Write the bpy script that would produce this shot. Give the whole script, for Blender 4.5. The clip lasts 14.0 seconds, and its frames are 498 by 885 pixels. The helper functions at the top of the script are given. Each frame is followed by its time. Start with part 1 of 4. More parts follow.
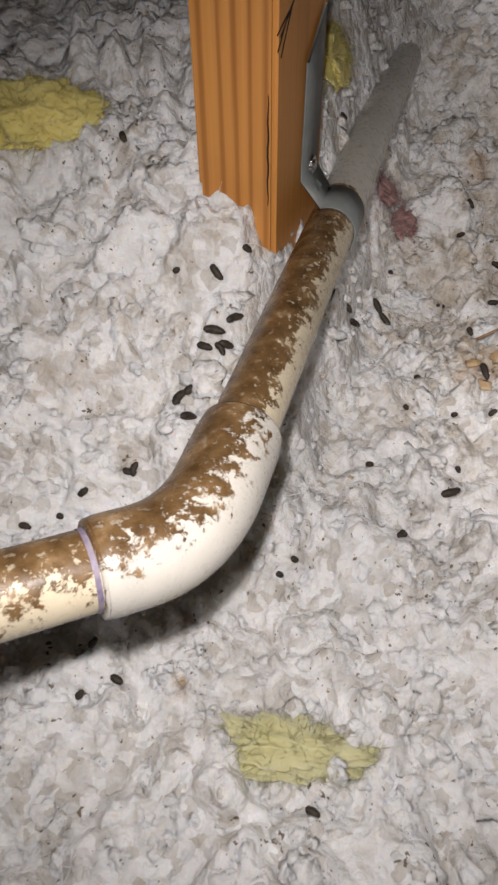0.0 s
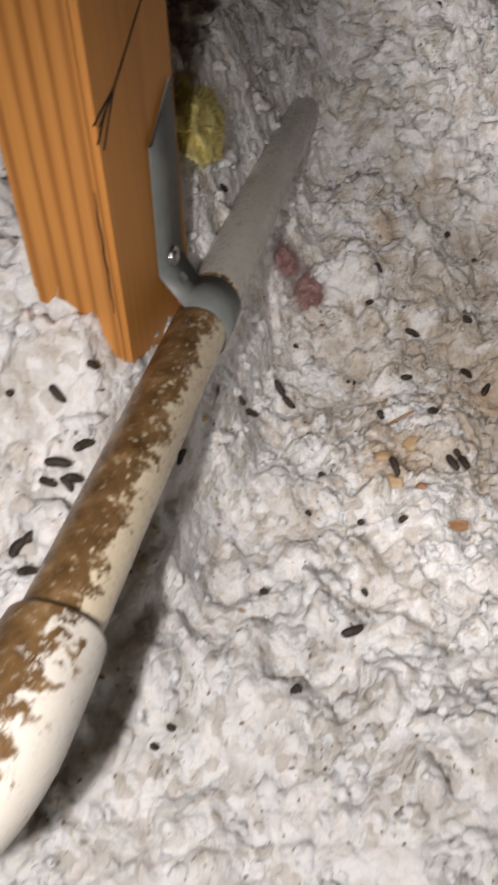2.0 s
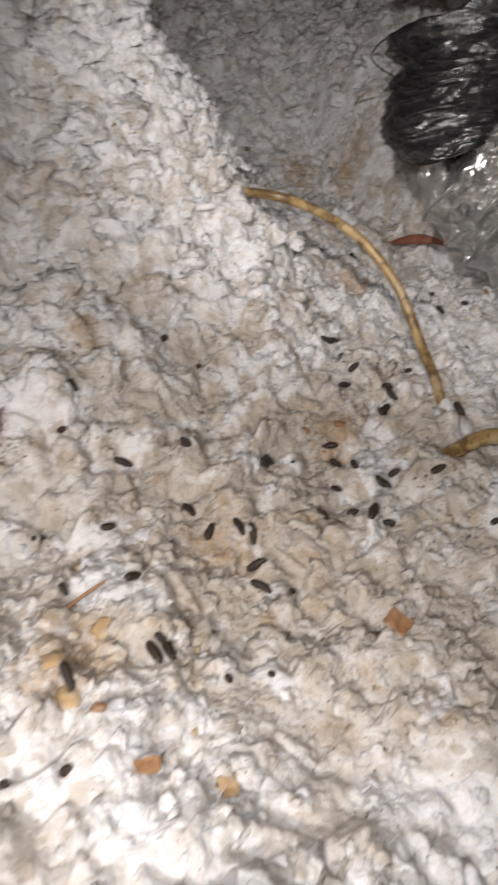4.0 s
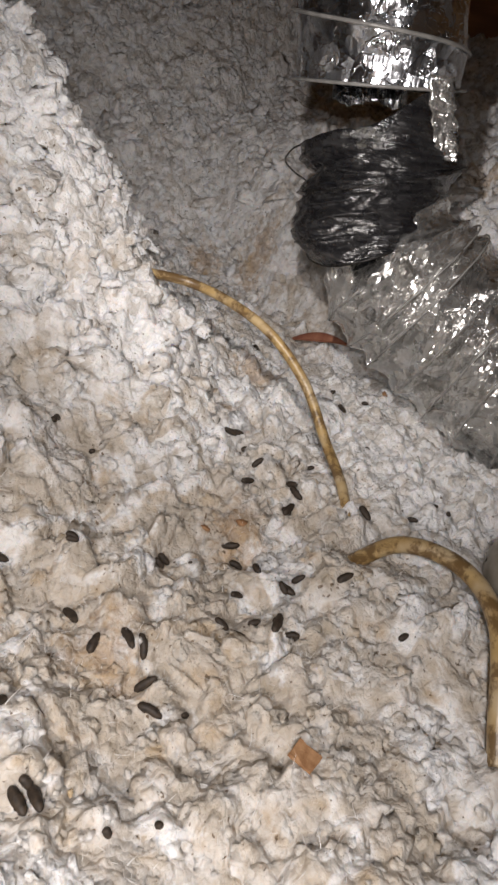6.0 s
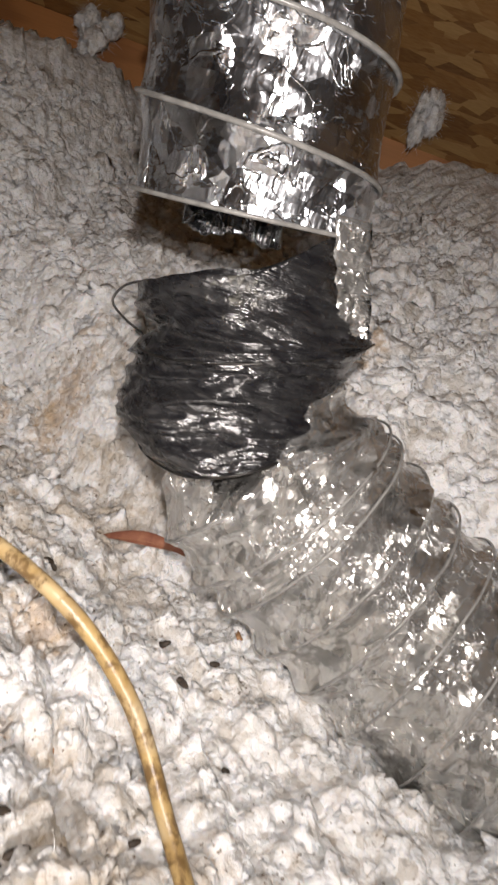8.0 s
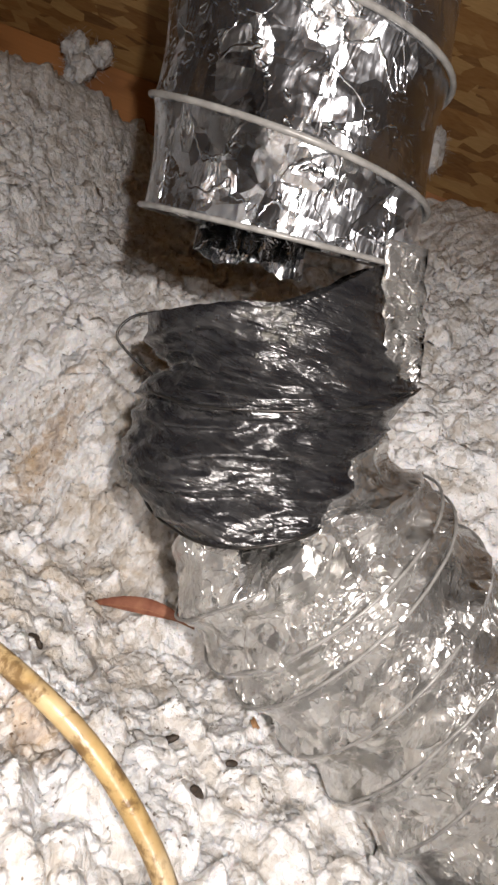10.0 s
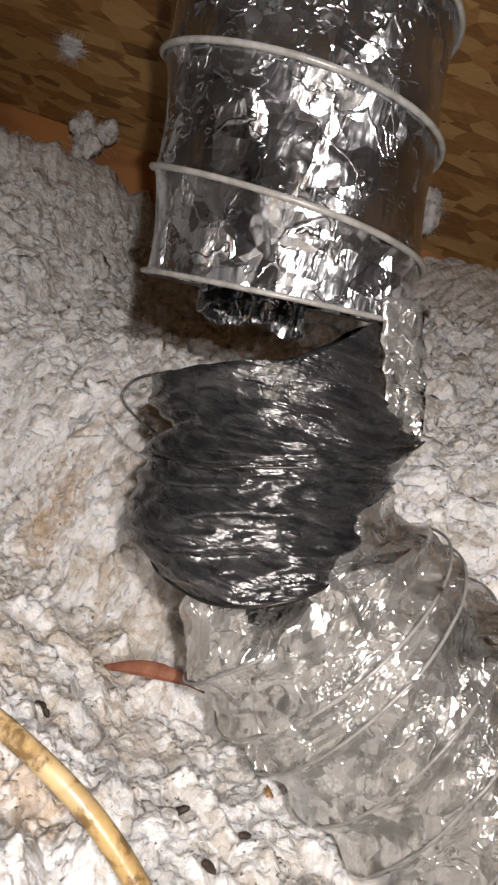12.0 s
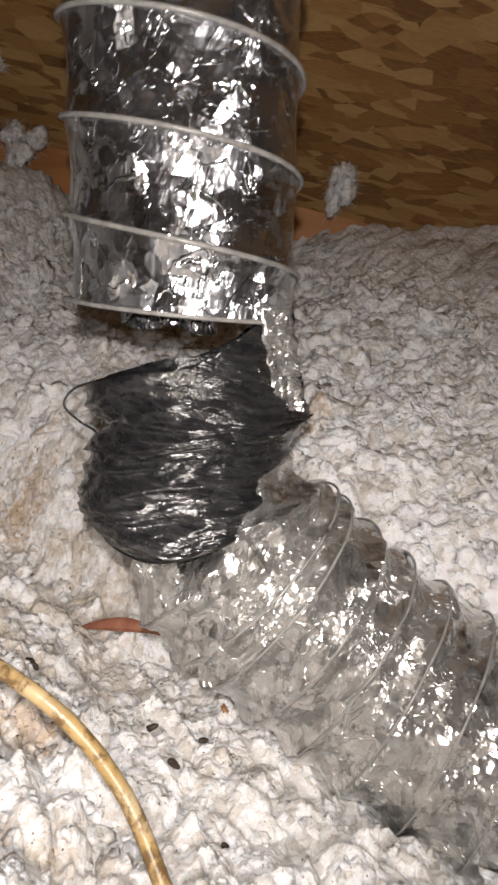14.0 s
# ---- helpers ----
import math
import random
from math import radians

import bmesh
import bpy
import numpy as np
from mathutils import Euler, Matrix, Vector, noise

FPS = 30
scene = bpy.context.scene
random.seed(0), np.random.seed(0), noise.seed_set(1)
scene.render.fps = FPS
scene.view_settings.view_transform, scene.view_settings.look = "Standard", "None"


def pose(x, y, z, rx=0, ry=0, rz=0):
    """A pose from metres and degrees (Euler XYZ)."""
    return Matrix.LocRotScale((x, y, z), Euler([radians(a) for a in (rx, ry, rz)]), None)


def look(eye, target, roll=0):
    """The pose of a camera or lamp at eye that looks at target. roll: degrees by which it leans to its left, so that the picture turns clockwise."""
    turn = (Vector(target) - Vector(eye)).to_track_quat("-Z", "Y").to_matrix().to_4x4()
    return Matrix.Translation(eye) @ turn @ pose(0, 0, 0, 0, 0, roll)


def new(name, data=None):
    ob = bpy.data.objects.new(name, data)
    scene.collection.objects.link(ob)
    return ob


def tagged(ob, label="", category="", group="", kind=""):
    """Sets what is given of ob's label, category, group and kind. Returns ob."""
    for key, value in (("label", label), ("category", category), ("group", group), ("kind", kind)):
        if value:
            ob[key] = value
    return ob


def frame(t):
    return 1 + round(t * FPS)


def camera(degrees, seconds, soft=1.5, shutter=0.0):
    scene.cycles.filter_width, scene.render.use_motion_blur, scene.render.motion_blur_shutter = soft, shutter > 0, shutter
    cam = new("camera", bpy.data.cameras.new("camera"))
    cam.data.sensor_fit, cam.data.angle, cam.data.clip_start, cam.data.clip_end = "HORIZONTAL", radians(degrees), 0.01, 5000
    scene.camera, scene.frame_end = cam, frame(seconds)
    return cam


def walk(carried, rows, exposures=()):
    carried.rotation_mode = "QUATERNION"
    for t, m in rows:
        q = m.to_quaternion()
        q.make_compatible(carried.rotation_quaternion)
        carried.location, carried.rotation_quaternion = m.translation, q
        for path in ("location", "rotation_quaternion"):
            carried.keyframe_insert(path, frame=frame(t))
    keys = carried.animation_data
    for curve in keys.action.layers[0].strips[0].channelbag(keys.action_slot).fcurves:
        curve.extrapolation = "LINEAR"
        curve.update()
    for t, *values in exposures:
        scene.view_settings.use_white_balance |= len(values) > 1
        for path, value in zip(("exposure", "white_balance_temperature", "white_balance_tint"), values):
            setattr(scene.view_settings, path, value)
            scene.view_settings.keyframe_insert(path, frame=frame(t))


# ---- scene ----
cam = camera(38.9, 14.0, soft=2.6, shutter=0.5)
PATH = [
    (0, (0.088, 0.05, 0.566), (0.012, 1.486, -0.823), -1.1),
    (0.5, (0.091, 0.071, 0.558), (0.015, 1.491, -0.848), -0.4),
    (1, (0.095, 0.078, 0.56), (0.023, 1.497, -0.848), -0.5),
    (1.5, (0.12, 0.102, 0.565), (0.082, 1.545, -0.819), -1.0),
    (2, (0.141, 0.141, 0.565), (0.171, 1.622, -0.779), -1.3),
    (2.5, (0.161, 0.167, 0.563), (0.275, 1.675, -0.746), -1.1),
    (3, (0.165, 0.179, 0.559), (0.383, 1.706, -0.715), -0.1),
    (3.5, (0.222, 0.224, 0.556), (0.573, 1.752, -0.686), 1.7),
    (4, (0.257, 0.262, 0.524), (0.775, 1.801, -0.643), 4.4),
    (4.2, (0.263, 0.276, 0.524), (0.866, 1.793, -0.631), 6.4),
    (6.3, (0.258, 0.314, 0.5), (1.14, 1.87, -0.396), 14.0),
    (6.5, (0.274, 0.331, 0.486), (1.198, 1.873, -0.389), 15.0),
    (7, (0.314, 0.432, 0.502), (1.405, 1.913, -0.282), 17.9),
    (7.5, (0.359, 0.513, 0.513), (1.581, 1.965, -0.117), 19.7),
    (8, (0.372, 0.571, 0.504), (1.672, 1.993, -0.032), 20.6),
    (8.2, (0.372, 0.588, 0.509), (1.689, 1.998, -0.017), 20.9),
    (10.3, (0.393, 0.648, 0.483), (1.747, 2.072, 0.112), 21.1),
    (10.5, (0.384, 0.649, 0.484), (1.735, 2.083, 0.143), 21.2),
    (11, (0.385, 0.64, 0.482), (1.714, 2.107, 0.196), 20.6),
    (11.5, (0.39, 0.644, 0.485), (1.701, 2.131, 0.22), 20.0),
    (12, (0.394, 0.643, 0.485), (1.697, 2.137, 0.219), 19.3),
    (12.5, (0.399, 0.634, 0.496), (1.706, 2.123, 0.222), 18.8),
    (13, (0.398, 0.604, 0.501), (1.719, 2.078, 0.21), 18.2),
    (13.5, (0.38, 0.578, 0.502), (1.719, 2.031, 0.19), 16.8),
    (14, (0.359, 0.547, 0.525), (1.714, 1.975, 0.175), 13.3),
]
walk(cam, [(t, look(eye, target, roll)) for t, eye, target, roll in PATH],
     exposures=[(0.0, -1.68, 6350, 10), (2.5, -1.28, 6450, 10), (4.0, -0.98, 6400, 10), (6.5, -0.72, 6480, 10), (7.2, -0.22, 6550, 10), (8.0, 0.1, 6550, 10), (10.5, 0.28, 6520, 10), (14.0, 0.12, 6580, 10)])

# ---- light: three fixed stand-ins along the way of one phone torch, in a dark attic ----
world = bpy.data.worlds.new("attic_dark")
world.use_nodes = True
world.node_tree.nodes["Background"].inputs[0].default_value = (0.9, 0.95, 1.0, 1)
world.node_tree.nodes["Background"].inputs[1].default_value = 0.02
scene.world = world


def torch_stand_in(eye, target, watts, cone, blend):
    lamp = bpy.data.lights.new("torch_stand_in", "SPOT")
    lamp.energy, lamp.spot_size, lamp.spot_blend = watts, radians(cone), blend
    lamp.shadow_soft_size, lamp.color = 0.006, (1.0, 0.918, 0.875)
    ob = new("torch_stand_in", lamp)
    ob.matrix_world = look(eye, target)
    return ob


# all three burn at once, in place of a single moving light
torch_stand_in((0.074, 0.084, 0.580), (0.09, 0.37, 0.25), 18.0, 108, 1.0)
torch_stand_in((0.225, 0.240, 0.565), (0.44, 0.58, 0.24), 11.0, 96, 1.0)
torch_stand_in((0.335, 0.535, 0.570), (0.74, 1.06, 0.50), 13.5, 116, 1.0)


# ---- helpers of this scene ----
def mesh_np(name, verts, faces, material, smooth=True):
    """A mesh object from arrays of vertices and of triangles or quads."""
    verts, faces = np.asarray(verts, float), np.asarray(faces, int)
    me = bpy.data.meshes.new(name)
    n = faces.shape[1]
    me.vertices.add(len(verts))
    me.vertices.foreach_set("co", verts.ravel())
    me.loops.add(faces.size)
    me.loops.foreach_set("vertex_index", faces.ravel())
    me.polygons.add(len(faces))
    me.polygons.foreach_set("loop_start", np.arange(len(faces)) * n)
    me.update(calc_edges=True)
    me.polygons.foreach_set("use_smooth", np.full(len(faces), smooth))
    me.materials.append(material)
    return new(name, me)


def part(name, bm, material, parent=None, label="", smooth=True):
    me = bpy.data.meshes.new(name)
    bm.to_mesh(me)
    bm.free()
    for p in me.polygons:
        p.use_smooth = smooth
    me.materials.append(material)
    ob = new(name, me)
    if parent:
        ob.parent = parent
    if label:
        ob["label"] = label
    return ob


def under(ob, parent, label=""):
    ob.parent = parent
    if label:
        ob["label"] = label
    return ob


def hash2(i, j, k):
    v = np.sin(i * 127.1 + j * 311.7 + k * 74.7) * 43758.5453
    return v - np.floor(v)


def value_noise(x, y, k=0):
    i, j = np.floor(x), np.floor(y)
    u, v = x - i, y - j
    u, v = u * u * (3 - 2 * u), v * v * (3 - 2 * v)
    a, b = hash2(i, j, k), hash2(i + 1, j, k)
    c, d = hash2(i, j + 1, k), hash2(i + 1, j + 1, k)
    return (a * (1 - u) + b * u) * (1 - v) + (c * (1 - u) + d * u) * v


def hash3(i, j, l, k):
    v = np.sin(i * 127.1 + j * 311.7 + l * 191.3 + k * 74.7) * 43758.5453
    return v - np.floor(v)


def noise3(x, y, z, k=0):
    i, j, l = np.floor(x), np.floor(y), np.floor(z)
    u, v, w = x - i, y - j, z - l
    u, v, w = u * u * (3 - 2 * u), v * v * (3 - 2 * v), w * w * (3 - 2 * w)
    out = 0
    for a in (0, 1):
        for b in (0, 1):
            for c in (0, 1):
                out = out + hash3(i + a, j + b, l + c, k) * (u if a else 1 - u) * (v if b else 1 - v) * (w if c else 1 - w)
    return out


def cells(x, y, k=0):
    """Distance to the nearest of scattered centres, one in each unit square."""
    i, j = np.floor(x), np.floor(y)
    best = np.full(np.shape(x), 9.0)
    for di in (-1, 0, 1):
        for dj in (-1, 0, 1):
            px, py = i + di + hash2(i + di, j + dj, k), j + dj + hash2(i + di, j + dj, k + 5)
            best = np.minimum(best, np.hypot(x - px, y - py))
    return best


def smooth(a, b, x):
    t = np.clip((x - a) / (b - a), 0, 1)
    return t * t * (3 - 2 * t)


def tube_rings(centres, radii, segments=24, closed=False):
    """Vertices and quads of a tube round a line of centres; radii is a number a ring, or an array rings x segments."""
    c = np.asarray(centres, float)
    n = len(c)
    tang = np.gradient(c, axis=0)
    tang /= np.linalg.norm(tang, axis=1)[:, None]
    ref = np.array([0.31, 0.2, 0.93])
    side = np.cross(tang[0], ref)
    side /= np.linalg.norm(side)
    verts = []
    r = np.asarray(radii, float)
    if r.ndim == 0:
        r = np.full(n, float(r))
    if r.ndim == 1:
        r = np.repeat(r[:, None], segments, 1)
    a = np.linspace(0, 2 * math.pi, segments, endpoint=False)
    for k in range(n):
        side = side - tang[k] * (side @ tang[k])
        side /= np.linalg.norm(side)
        other = np.cross(tang[k], side)
        verts.append(c[k] + r[k][:, None] * (np.cos(a)[:, None] * side + np.sin(a)[:, None] * other))
    verts = np.concatenate(verts)
    k, s = np.meshgrid(np.arange(n - 1), np.arange(segments), indexing="ij")
    s2 = (s + 1) % segments
    faces = np.stack([k * segments + s, k * segments + s2, (k + 1) * segments + s2, (k + 1) * segments + s], -1).reshape(-1, 4)
    return verts, faces


def spline(points, steps):
    """Smooth line through points (Catmull-Rom)."""
    p = np.asarray(points, float)
    p = np.vstack([2 * p[0] - p[1], p, 2 * p[-1] - p[-2]])
    out = []
    for i in range(1, len(p) - 2):
        for t in np.linspace(0, 1, steps, endpoint=False):
            out.append(0.5 * (2 * p[i] + (p[i + 1] - p[i - 1]) * t + (2 * p[i - 1] - 5 * p[i] + 4 * p[i + 1] - p[i + 2]) * t * t
                              + (3 * p[i] - 3 * p[i + 1] + p[i + 2] - p[i - 1]) * t ** 3))
    out.append(p[-2])
    return np.array(out)


# ---- materials ----
class Nodes:
    """A small wrapper that makes a material's nodes in few words."""

    def __init__(self, name, rough=0.6, metal=0.0):
        self.mat = bpy.data.materials.new(name)
        self.mat.use_nodes = True
        self.tree = self.mat.node_tree
        self.bsdf = self.tree.nodes["Principled BSDF"]
        self.bsdf.inputs["Roughness"].default_value = rough
        self.bsdf.inputs["Metallic"].default_value = metal

    def node(self, kind, **values):
        n = self.tree.nodes.new(kind)
        for key, value in values.items():
            if key in ("operation", "feature", "blend_type", "data_type", "distance", "wave_type", "bands_direction", "noise_dimensions", "normalize", "clamp"):
                setattr(n, key, value)
            else:
                n.inputs[key.replace("_", " ")].default_value = value
        return n

    def link(self, a, b):
        self.tree.links.new(a, b)

    def coords(self, scale=(1, 1, 1), kind="Object", rot=(0, 0, 0)):
        c = self.tree.nodes.new("ShaderNodeTexCoord")
        m = self.tree.nodes.new("ShaderNodeMapping")
        m.inputs["Scale"].default_value, m.inputs["Rotation"].default_value = scale, rot
        self.link(c.outputs[kind], m.inputs["Vector"])
        return m.outputs["Vector"]

    def noise(self, vec, scale, detail=4.0, rough=0.55, distortion=0.0):
        n = self.node("ShaderNodeTexNoise", Scale=scale, Detail=detail, Roughness=rough, Distortion=distortion)
        self.link(vec, n.inputs["Vector"])
        return n.outputs["Fac"]

    def voronoi(self, vec, scale, feature="F1", out="Distance", rand=1.0):
        n = self.node("ShaderNodeTexVoronoi", feature=feature, Scale=scale, Randomness=rand)
        self.link(vec, n.inputs["Vector"])
        return n.outputs[out]

    def ramp(self, fac, *stops):
        n = self.tree.nodes.new("ShaderNodeValToRGB")
        while len(n.color_ramp.elements) < len(stops):
            n.color_ramp.elements.new(0.5)
        for e, (pos, col) in zip(n.color_ramp.elements, stops):
            e.position = pos
            e.color = (*col, 1) if isinstance(col, tuple) else (col, col, col, 1)
        self.link(fac, n.inputs["Fac"])
        return n.outputs["Color"]

    def mix(self, fac, a, b, blend="MIX"):
        n = self.tree.nodes.new("ShaderNodeMix")
        n.data_type, n.blend_type = "RGBA", blend
        for value, socket in ((fac, n.inputs[0]), (a, n.inputs[6]), (b, n.inputs[7])):
            if isinstance(value, (int, float)):
                socket.default_value = value
            elif isinstance(value, tuple):
                socket.default_value = (*value, 1)
            else:
                self.link(value, socket)
        return n.outputs[2]

    def math(self, operation, a, b=0.0, c=0.0):
        n = self.tree.nodes.new("ShaderNodeMath")
        n.operation = operation
        for value, socket in zip((a, b, c), n.inputs):
            if isinstance(value, (int, float)):
                socket.default_value = value
            else:
                self.link(value, socket)
        return n.outputs[0]

    def bump(self, *layers):
        """Bumps on one another, each (height, strength, distance)."""
        last = None
        for height, strength, dist in layers:
            b = self.tree.nodes.new("ShaderNodeBump")
            b.inputs["Strength"].default_value, b.inputs["Distance"].default_value = strength, dist
            self.link(height, b.inputs["Height"])
            if last:
                self.link(last, b.inputs["Normal"])
            last = b.outputs["Normal"]
        self.link(last, self.bsdf.inputs["Normal"])

    def color(self, socket):
        if isinstance(socket, tuple):
            self.bsdf.inputs["Base Color"].default_value = (*socket, 1)
        else:
            self.link(socket, self.bsdf.inputs["Base Color"])
        return self

    def rough(self, socket):
        self.link(socket, self.bsdf.inputs["Roughness"])


def near(n, vec, centre, radius):
    """A soft round patch of dirt in the plan."""
    d = n.node("ShaderNodeVectorMath", operation="DISTANCE")
    d.inputs[1].default_value = centre
    n.link(vec, d.inputs[0])
    return n.math("SMOOTH_MAX", n.math("SUBTRACT", 1.0, n.math("DIVIDE", d.outputs["Value"], radius)), 0.0, 0.2)


def insulation_material(name, deep, soak):
    n = Nodes(name, 0.95)
    v = n.coords()
    flat = n.coords((1, 1, 0))
    island = n.tree.nodes.new("ShaderNodeNewGeometry").outputs["Random Per Island"]
    warp = n.node("ShaderNodeTexNoise", Scale=120.0, Detail=3.0)
    n.link(v, warp.inputs["Vector"])
    bend = n.node("ShaderNodeVectorMath", operation="MULTIPLY_ADD")
    bend.inputs[1].default_value = (0.009, 0.009, 0.009)
    n.link(warp.outputs["Color"], bend.inputs[0])
    n.link(v, bend.inputs[2])
    curled = bend.outputs[0]

    def lobe_height(vec, scale):
        """Rounded cottony tops, scale of them to the metre."""
        d = n.voronoi(vec, scale)
        return n.math("SUBTRACT", 1.0, n.math("MULTIPLY", d, d))

    flake = n.math("FRACT", n.math("MULTIPLY", n.voronoi(curled, 120, out="Color"), 5.7))
    tone = n.ramp(n.noise(v, 70, 5, 0.6), (0.35, (0.50, 0.475, 0.44)), (0.5, (0.75, 0.74, 0.725)), (0.63, (0.89, 0.89, 0.89)))
    tone = n.mix(n.ramp(n.noise(v, 21, 4, 0.6, 0.6), (0.40, 0.62), (0.56, 0.0)), tone, (0.40, 0.365, 0.32))
    tone = n.mix(n.ramp(n.noise(v, 30, 3, 0.5, 0.4), (0.50, 0.0), (0.62, 0.85)), tone, (0.93, 0.93, 0.94))
    grey = n.ramp(n.noise(v, 110, 4, 0.6), (0.35, (0.34, 0.30, 0.245)), (0.6, (0.62, 0.58, 0.52)))
    tone = n.mix(n.math("MULTIPLY", n.math("GREATER_THAN", island, 0.35), 0.55 * (1 - deep)), tone, (0.94, 0.94, 0.94))
    # deep greys the bed: grime, and shade between tufts put into the colour
    tone = n.mix(deep, tone, grey)
    tone = n.mix(n.ramp(n.noise(v, 15, 3, 0.55, 0.5), (0.50, 0.0), (0.62, 0.5)), tone, (0.95, 0.95, 0.96))
    tone = n.mix(n.ramp(flake, (0.0, 0.55), (0.22, 0.35), (0.30, 0.0)), tone, (0.50, 0.455, 0.39))
    tone = n.mix(n.ramp(flake, (0.62, 0.0), (0.75, 0.6)), tone, (0.95, 0.95, 0.95))
    dirt = n.math("MULTIPLY", near(n, flat, (0.40, 0.62, 0), 0.34), 1.1)
    dirt = n.math("ADD", dirt, n.math("MULTIPLY", near(n, flat, (0.66, 1.10, 0), 0.27), 0.7))
    dirt = n.math("ADD", dirt, n.math("MULTIPLY", near(n, flat, (0.03, 0.40, 0), 0.16), 0.35))
    speck = n.noise(v, 62, 4, 0.6)
    blot = n.noise(v, 17, 3)
    amount = n.math("ADD", n.math("MULTIPLY", dirt, 0.36), n.math("ADD", n.math("MULTIPLY", speck, 0.55), n.math("MULTIPLY", blot, 0.5)))
    stain = n.ramp(amount, (0.60, 0.0), (0.80, 1.0))
    hue = n.ramp(n.noise(v, 48, 2), (0.35, (0.42, 0.35, 0.26)), (0.55, (0.58, 0.51, 0.42)), (0.68, (0.46, 0.34, 0.20)))
    tone = n.mix(n.math("MULTIPLY", stain, 0.75), tone, hue)
    tone = n.mix(n.ramp(n.noise(v, 19, 4, 0.6, 0.8), (0.53, 0.0), (0.60, 0.85)), tone, n.ramp(n.noise(v, 90, 4), (0.35, (0.84, 0.835, 0.82)), (0.6, (0.96, 0.96, 0.97))))
    # rusty spots where droppings and urine soaked in
    soaked = None
    for x, y, r in ((0.286, 0.759, 0.035), (0.653, 1.297, 0.05), (0.713, 1.249, 0.05), (0.350, 0.590, 0.05), (0.470, 0.677, 0.045), (0.250, 0.500, 0.05), (0.038, 0.236, 0.014), (0.590, 0.935, 0.05), (0.521, 0.852, 0.03), (0.90, 1.05, 0.05)):
        spot = near(n, flat, (x, y, 0), r)
        soaked = spot if soaked is None else n.math("MAXIMUM", soaked, spot)
    soaked = n.ramp(n.math("ADD", n.math("MULTIPLY", soaked, 0.42), n.math("MULTIPLY", n.noise(v, 95, 5, 0.7, 0.5), 0.9)), (0.60, 0.0), (0.80, 0.6))
    n.color(n.mix(soaked, tone, n.ramp(n.noise(v, 80, 3), (0.35, (0.24, 0.14, 0.06)), (0.6, (0.50, 0.33, 0.16)))))
    n.bsdf.inputs["Specular IOR Level"].default_value = 0.15
    specks = n.ramp(n.math("ADD", n.noise(v, 230, 2), n.math("MULTIPLY", n.noise(v, 26, 2), 0.35)), (0.865, 0.0), (0.905, 0.85))
    n.color(n.mix(specks, n.bsdf.inputs["Base Color"].links[0].from_socket, (0.13, 0.085, 0.045)))
    n.bump((lobe_height(curled, 125), 0.6, 0.0046), (lobe_height(curled, 280), 0.5, 0.0022), (n.noise(v, 420, 4, 0.6, 1.0), 0.35, 0.0015))
    n.bsdf.inputs["Subsurface Weight"].default_value = soak
    n.bsdf.inputs["Subsurface Scale"].default_value = 0.006
    n.bsdf.inputs["Subsurface Radius"].default_value = (1.0, 0.9, 0.8)
    return n.mat


def fluff_material(name, light, dark):
    n = Nodes(name, 0.95)
    v = n.coords()
    n.color(n.ramp(n.noise(v, 60, 5), (0.3, dark), (0.7, light)))
    n.bump((n.noise(v, 220, 4, 0.6), 0.35, 0.003), (n.noise(v, 700, 3), 0.3, 0.001))
    n.bsdf.inputs["Subsurface Weight"].default_value, n.bsdf.inputs["Subsurface Scale"].default_value = 0.8, 0.007
    n.bsdf.inputs["Subsurface Radius"].default_value = (1.0, 0.95, 0.8)
    n.bsdf.inputs["Specular IOR Level"].default_value = 0.2
    return n.mat


def wood_material(name, light, dark, axis=2):
    n = Nodes(name, 0.55)
    s = [38, 38, 38]
    s[axis] = 1.6
    v = n.coords(tuple(s))
    w = n.node("ShaderNodeTexWave", Scale=0.9, Distortion=3.2, Detail=3.0, Detail_Scale=1.2)
    n.link(v, w.inputs["Vector"])
    fine = [260, 260, 260]
    fine[axis] = 6
    f = n.noise(n.coords(tuple(fine)), 1.0, 4)
    base = n.ramp(w.outputs["Fac"], (0.0, dark), (0.42, light), (1.0, tuple(min(1, c * 1.12) for c in light)))
    base = n.mix(0.35, base, n.ramp(f, (0.3, dark), (0.7, light)))
    base = n.mix(n.ramp(n.noise(n.coords(), 13, 3), (0.5, 0.0), (0.8, 0.35)), base, tuple(c * 0.55 for c in light))
    n.color(base)
    n.bump((f, 0.25, 0.001), (w.outputs["Fac"], 0.12, 0.001))
    return n.mat


